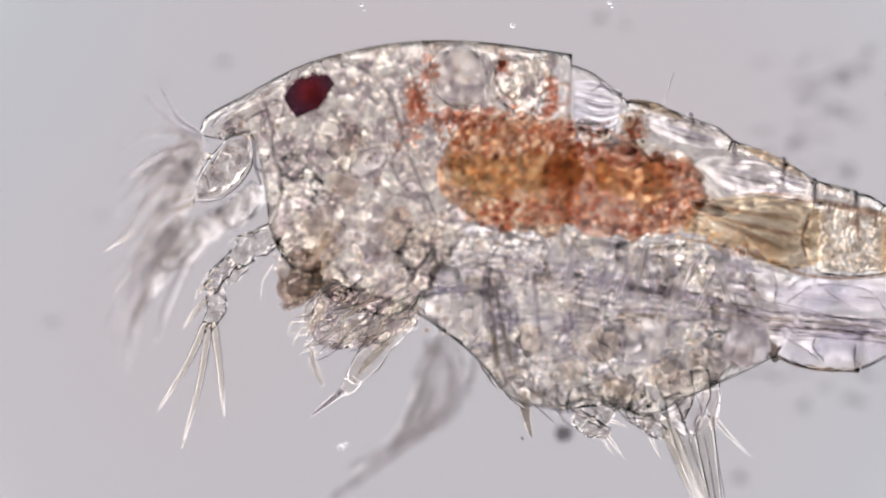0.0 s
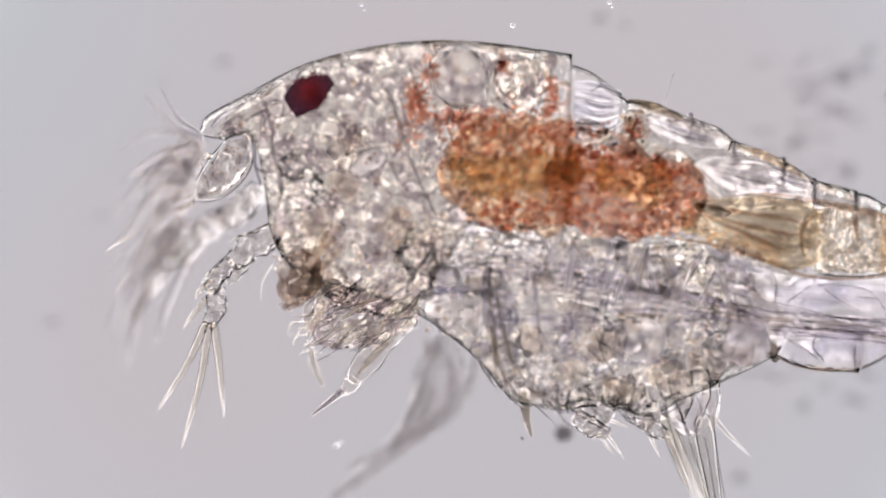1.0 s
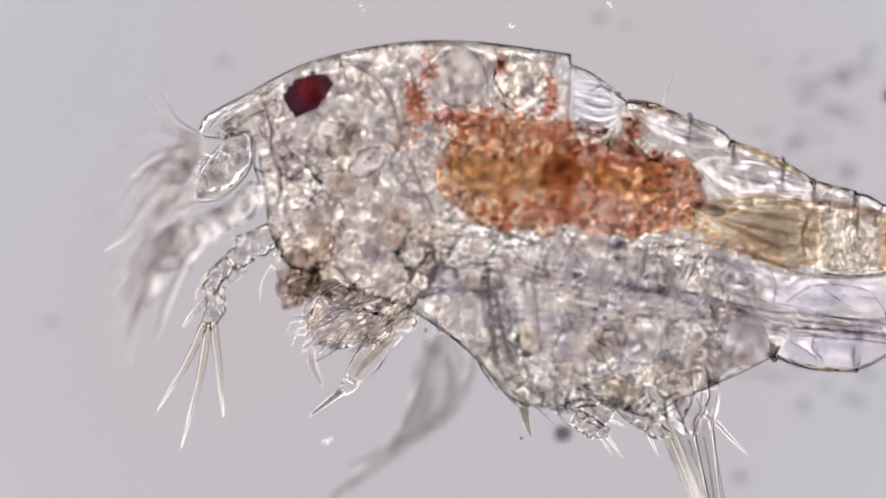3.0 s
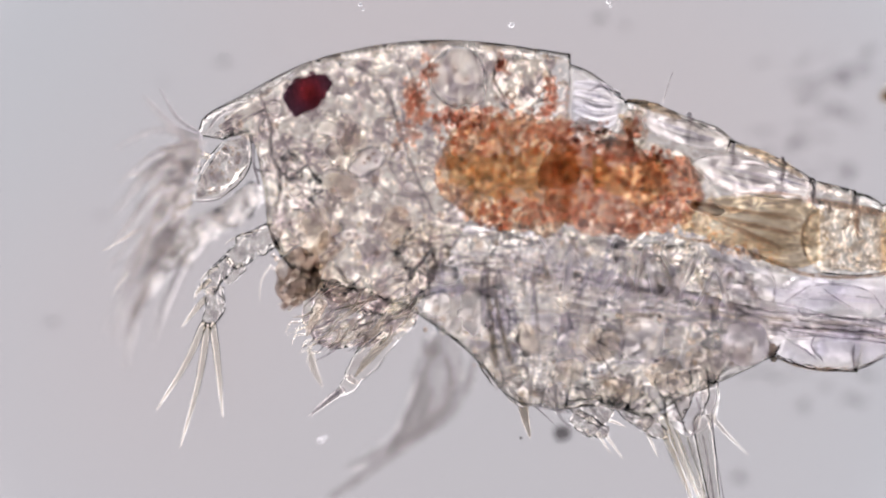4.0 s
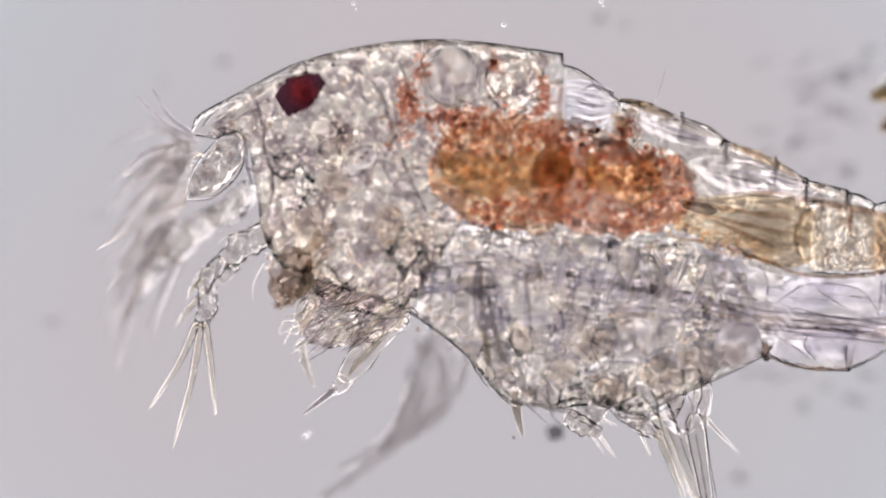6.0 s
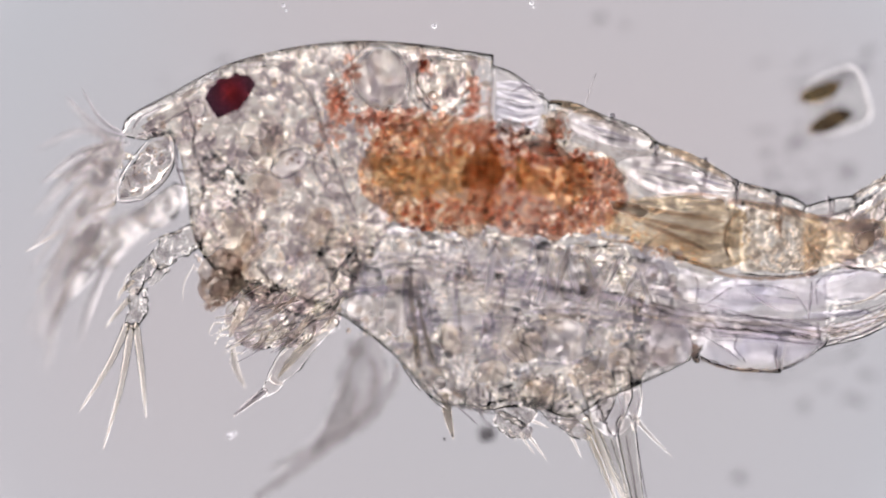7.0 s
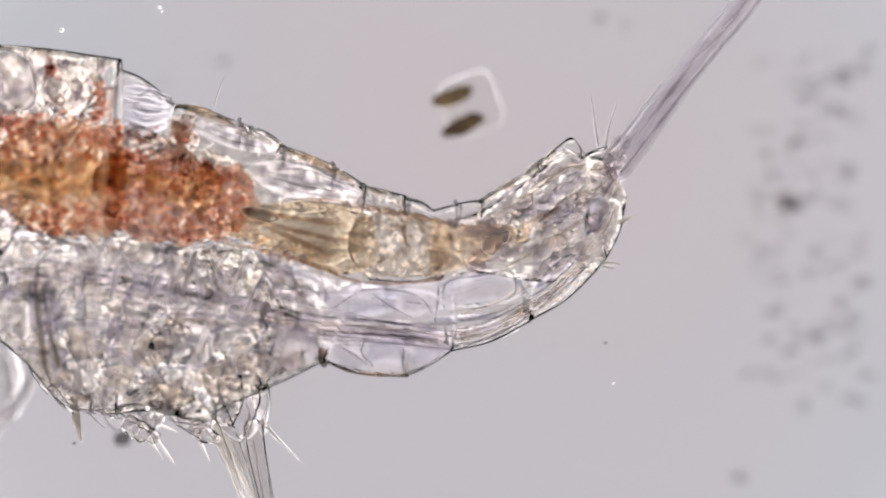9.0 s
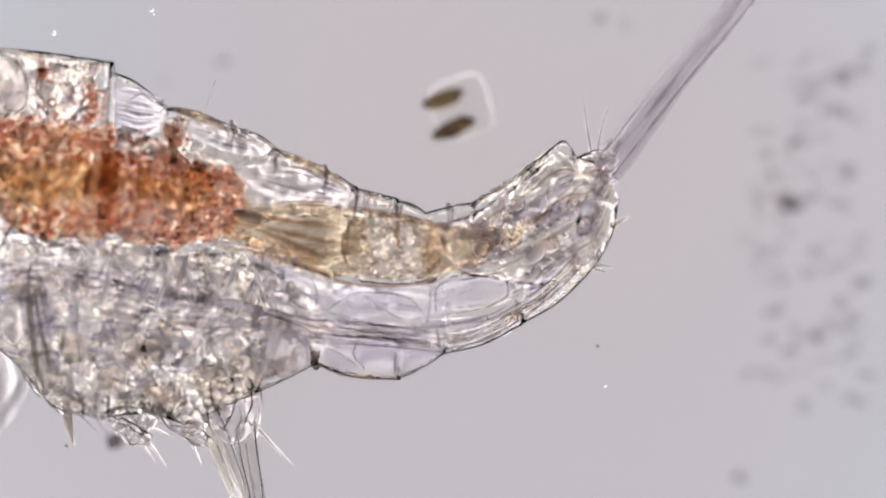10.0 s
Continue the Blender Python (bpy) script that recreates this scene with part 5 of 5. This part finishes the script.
    ends = ((1302, 2, 5.5), (1310, 0, 6.0), (1319, 0, 6.5), (1327, 4, 6.0), (1335, 8, 5.0))
    for k, (x, y, r) in enumerate(ends):
        x0, y0 = 1092 + 6 * k, 273 + 6 * k
        part("tail_bristle", tube(shifted([(x0 - 22, y0 + 20, 10 - 8 * k), (x0 + 6, y0 - 8, 60 - 12 * k), ((x0 + x) / 2 - 4, (y0 + y) / 2 - 3, 110 - 16 * k), (x, y, 120 - 16 * k), (x + 250, y - 320, 120 - 16 * k)]), [1.8 * r, 1.6 * r, 1.3 * r, 0.5 * r], 8, 40), TAILHAIR, ramus, "long stiff tail bristle")
    part("bristle_base", blob(1884, 258, 85, 30, 14, 12, -48, 0.3, 1.5, 2.0), GLOOM, ramus, "grey base of the tail bristles")
    # the bundle's shaded edges and core line, drawn as dark tubes
    for dx, dy in ((-13, -10), (17, 12), (2, 0)):
        part("bristle_edge", tube(shifted([(1092 + dx, 280 + dy, 30), (1200 + dx, 141 + dy, 60), (1317 + dx, 3 + dy, 60), (1560 + 0.6 * dx, -310 + dy, 60)]), [2.4, 3.2, 2.8, 1.4], 6, 40), FOLD, ramus, "dark edge of the tail bristles")
    for pts, r in (([(1060, 266, 0), (1052, 215, 0), (1046, 165, 0)], 4), ([(1070, 270, 0), (1078, 225, 0), (1092, 182, 0)], 3.5), ([(1092, 396, 0), (1108, 388, 0), (1131, 378, 0)], 6), ([(1094, 400, 0), (1104, 394, 0), (1118, 388, 0)], 4),
                   ([(1062, 466, 0), (1080, 466, 0), (1102, 469, 0)], 5), ([(1064, 472, 0), (1075, 474, 0), (1088, 478, 0)], 4)):
        part("tail_spine", tube(shifted(pts), [r, 0.7 * r, 0.2 * r], 7, 12), FARHAIR if pts[0][1] < 300 else CORD, ramus)
    for pts in ([(358, 238, 30), (320, 212, 60), (287, 158, 70)], [(362, 244, 40), (318, 226, 80), (262, 172, 110)]):
        part("beak_hair", tube(pts, [4.6, 3.8, 1.2], 8, 16), FOLD, copepod, "fine grey hair at the beak")
    part("back_hair", tube([(1176, 182, 0), (1182, 160, 0), (1193, 128, 0)], [1.8, 1.6, 0.8], 6, 12), FARHAIR, copepod)


shell()
soft_parts()
gut_front, gut_rear, gut_top, hindgut, gut_pellet, gut_plug = gut()
limbs()


# ---------------------------------------------------------------- the diatom and the dirt
def diatom_pair():
    d = new("diatom")
    d.empty_display_size = 0.02
    tagged(d, label="pair of glassy diatom cells with olive brown bodies", category="diatom")
    cx, cy, z = 1612, 177, -232
    fr = []
    for v in ICO[4][0]:
        q = [math.copysign(abs(c) ** 0.45, c) for c in v]
        k = 0.82
        dx, dy = q[0] * 66 * k, q[1] * 70 * k
        fr.append((cx + 16 + dx * 0.94 + dy * 0.30, cy - 4 - dx * 0.34 + dy * 0.94, z + q[2] * 24))
    mx, my = cx + 16, cy - 4
    inner = [P(mx + (x - mx) * 0.965, my + (y - my) * 0.965, z + (h - z) * 0.8) for x, y, h in fr]
    fr = [P(*v) for v in fr]
    part("frustule", mesh_of("frustule", fr + inner, ICO[4][1] + [tuple(i + len(fr) for i in face[::-1]) for face in ICO[4][1]], False), FRUSTULE, d, "clear boxy shell of the diatom")
    part("chloroplast", blob(cx - 18, cy - 20, z, 40, 15, 14, -20, 0.2, 1.6, 3.0), CHLORO, d, "olive brown chloroplast")
    part("chloroplast", blob(cx + 2, cy + 31, z, 43, 16, 14, -24, 0.2, 1.6, 4.0), CHLORO, d, "olive brown chloroplast")
    return d


diatom = diatom_pair()
drifting = []
for x, y, r, z in ((1002, 774, 17, -232), (925, 778, 3, -60), (1884, 672, 3.5, -20), (1870, 600, 3, -80)):
    me = blob(x, y, z, r, r * 0.85, r * 0.7, 0, 0.3, 1.8, x * 0.1, 2)
    me.materials.append(GRANULE if x == 1884 else GREY)
    drifting.append(tagged(new("debris_speck", me), label="tiny grey debris speck in the water", category="debris", group="debris in the water"))
beads = []
for x, y, r, z in ((907, 46, 5, 20), (640, 9, 4, 0), (645, 18, 2.5, 0), (1079, 5, 4, 0), (1083, 12, 2.5, 0), (602, 795, 6, -90), (610, 790, 4, -90)):
    me = blob(x, y, z, r, r * 0.9, r * 0.8, 0, 0.25, 1.8, x * 0.1, 2)
    me.materials.append(CELL)
    beads.append(tagged(new("debris_bead", me), label="tiny clear bead floating in the water", category="debris", group="beads in the water"))
spots = [(380, 97, 12, 9), (268, 130, 5, 5), (1075, 15, 13, 10), (1117, 30, 8, 7), (1511, 127, 26, 17), (1444, 137, 24, 9), (1535, 108, 24, 16), (1500, 183, 22, 16), (1526, 197, 20, 10), (1449, 240, 30, 12), (1420, 250, 12, 10),
         (1382, 267, 10, 9), (1391, 305, 36, 12), (1418, 360, 15, 23), (1461, 348, 15, 10), (1507, 353, 10, 9), (1367, 380, 8, 8), (1471, 445, 17, 11), (1398, 440, 9, 8), (1370, 445, 9, 9), (1454, 485, 30, 11), (1406, 502, 16, 8),
         (1516, 469, 24, 9), (1389, 555, 21, 13), (1487, 591, 24, 17), (1454, 603, 20, 11), (1516, 541, 14, 13), (1418, 627, 15, 12), (1531, 300, 16, 13), (1540, 715, 24, 12), (1459, 87, 5, 5), (1492, 642, 30, 10), (1542, 570, 24, 12),
         (1556, 500, 12, 14), (1330, 860, 14, 12), (60, 575, 14, 8), (155, 380, 7, 6)]
for k in range(70):
    x = 1568 - 230 * rnd.random() ** 1.6
    spots.append((x, rnd.uniform(60, 740), rnd.uniform(6, 22), rnd.uniform(4, 9)))
for x, y, a, b in spots:
    dark = (x, y) == (1418, 360)
    clump = []
    for k in range(14 if dark else 9):
        u, v = rnd.gauss(0, 0.5), rnd.gauss(0, 0.5)
        clump.append((x + 1.25 * u * a, y + 0.75 * v * b - 0.15 * u * a, -434, b * rnd.uniform(0.4, 0.7)))
    me = heap(clump)
    me.materials.append(SPECK if dark else DUST)
    tagged(new("dust_speck", me), label="faint grey dust speck on the glass window", category="dust", group="dust on the window")


# ---------------------------------------------------------------- movement: the stage carries the slide past the lens
def motions():
    stage = [(0.0, 0, 0), (2.5, -1, 0), (4.0, -2.5, -0.5), (4.5, -2.8, -0.8), (5.0, -9.5, -1.5), (5.5, -13.5, -2), (6.4, -22, -1), (6.8, -73, 0), (7.0, -138.5, 1), (7.5, -302.5, 2), (8.0, -448.5, 4.5), (8.5, -622, 7), (8.8, -753, 8.2), (8.9, -783, 8.5), (9.0, -797, 8.5), (9.1, -800, 8.5), (9.5, -806, 9), (10.0, -811, 13.5)]
    rows = [(t, pose(x * U, -y * U, 0)) for t, x, y in stage]
    for thing in (slide, copepod, *drifting, *beads[:5]):
        walk(thing, rows)
    # the diatom drifts a little in the water
    walk(diatom, [(t, pose((x + 3.0 * (10 - t)) * U, -y * U, 0)) for t, x, y in stage])
    for bead in beads[5:]:
        walk(bead, [(t, pose((x - 8.5 * t) * U, (3.0 * t - y) * U, 0)) for t, x, y in stage])
    # the gut pulses once in 1.15 s
    for piece, reach, drop in ((gut_front, 2, 1.5), (gut_rear, 7, 5), (gut_top, 5, 20), (hindgut, -4, 2), (gut_pellet, -7, 2), (gut_plug, 10, 3)):
        keys = []
        for k in range(51):
            t = 0.2 * k
            near = min(abs(t - 0.95 - 1.15 * j) for j in range(-1, 9))
            w = math.exp(-(near / 0.25) ** 2)
            keys.append((t, pose(reach * w * U, -drop * w * U, 0)))
        walk(piece, keys)


motions()
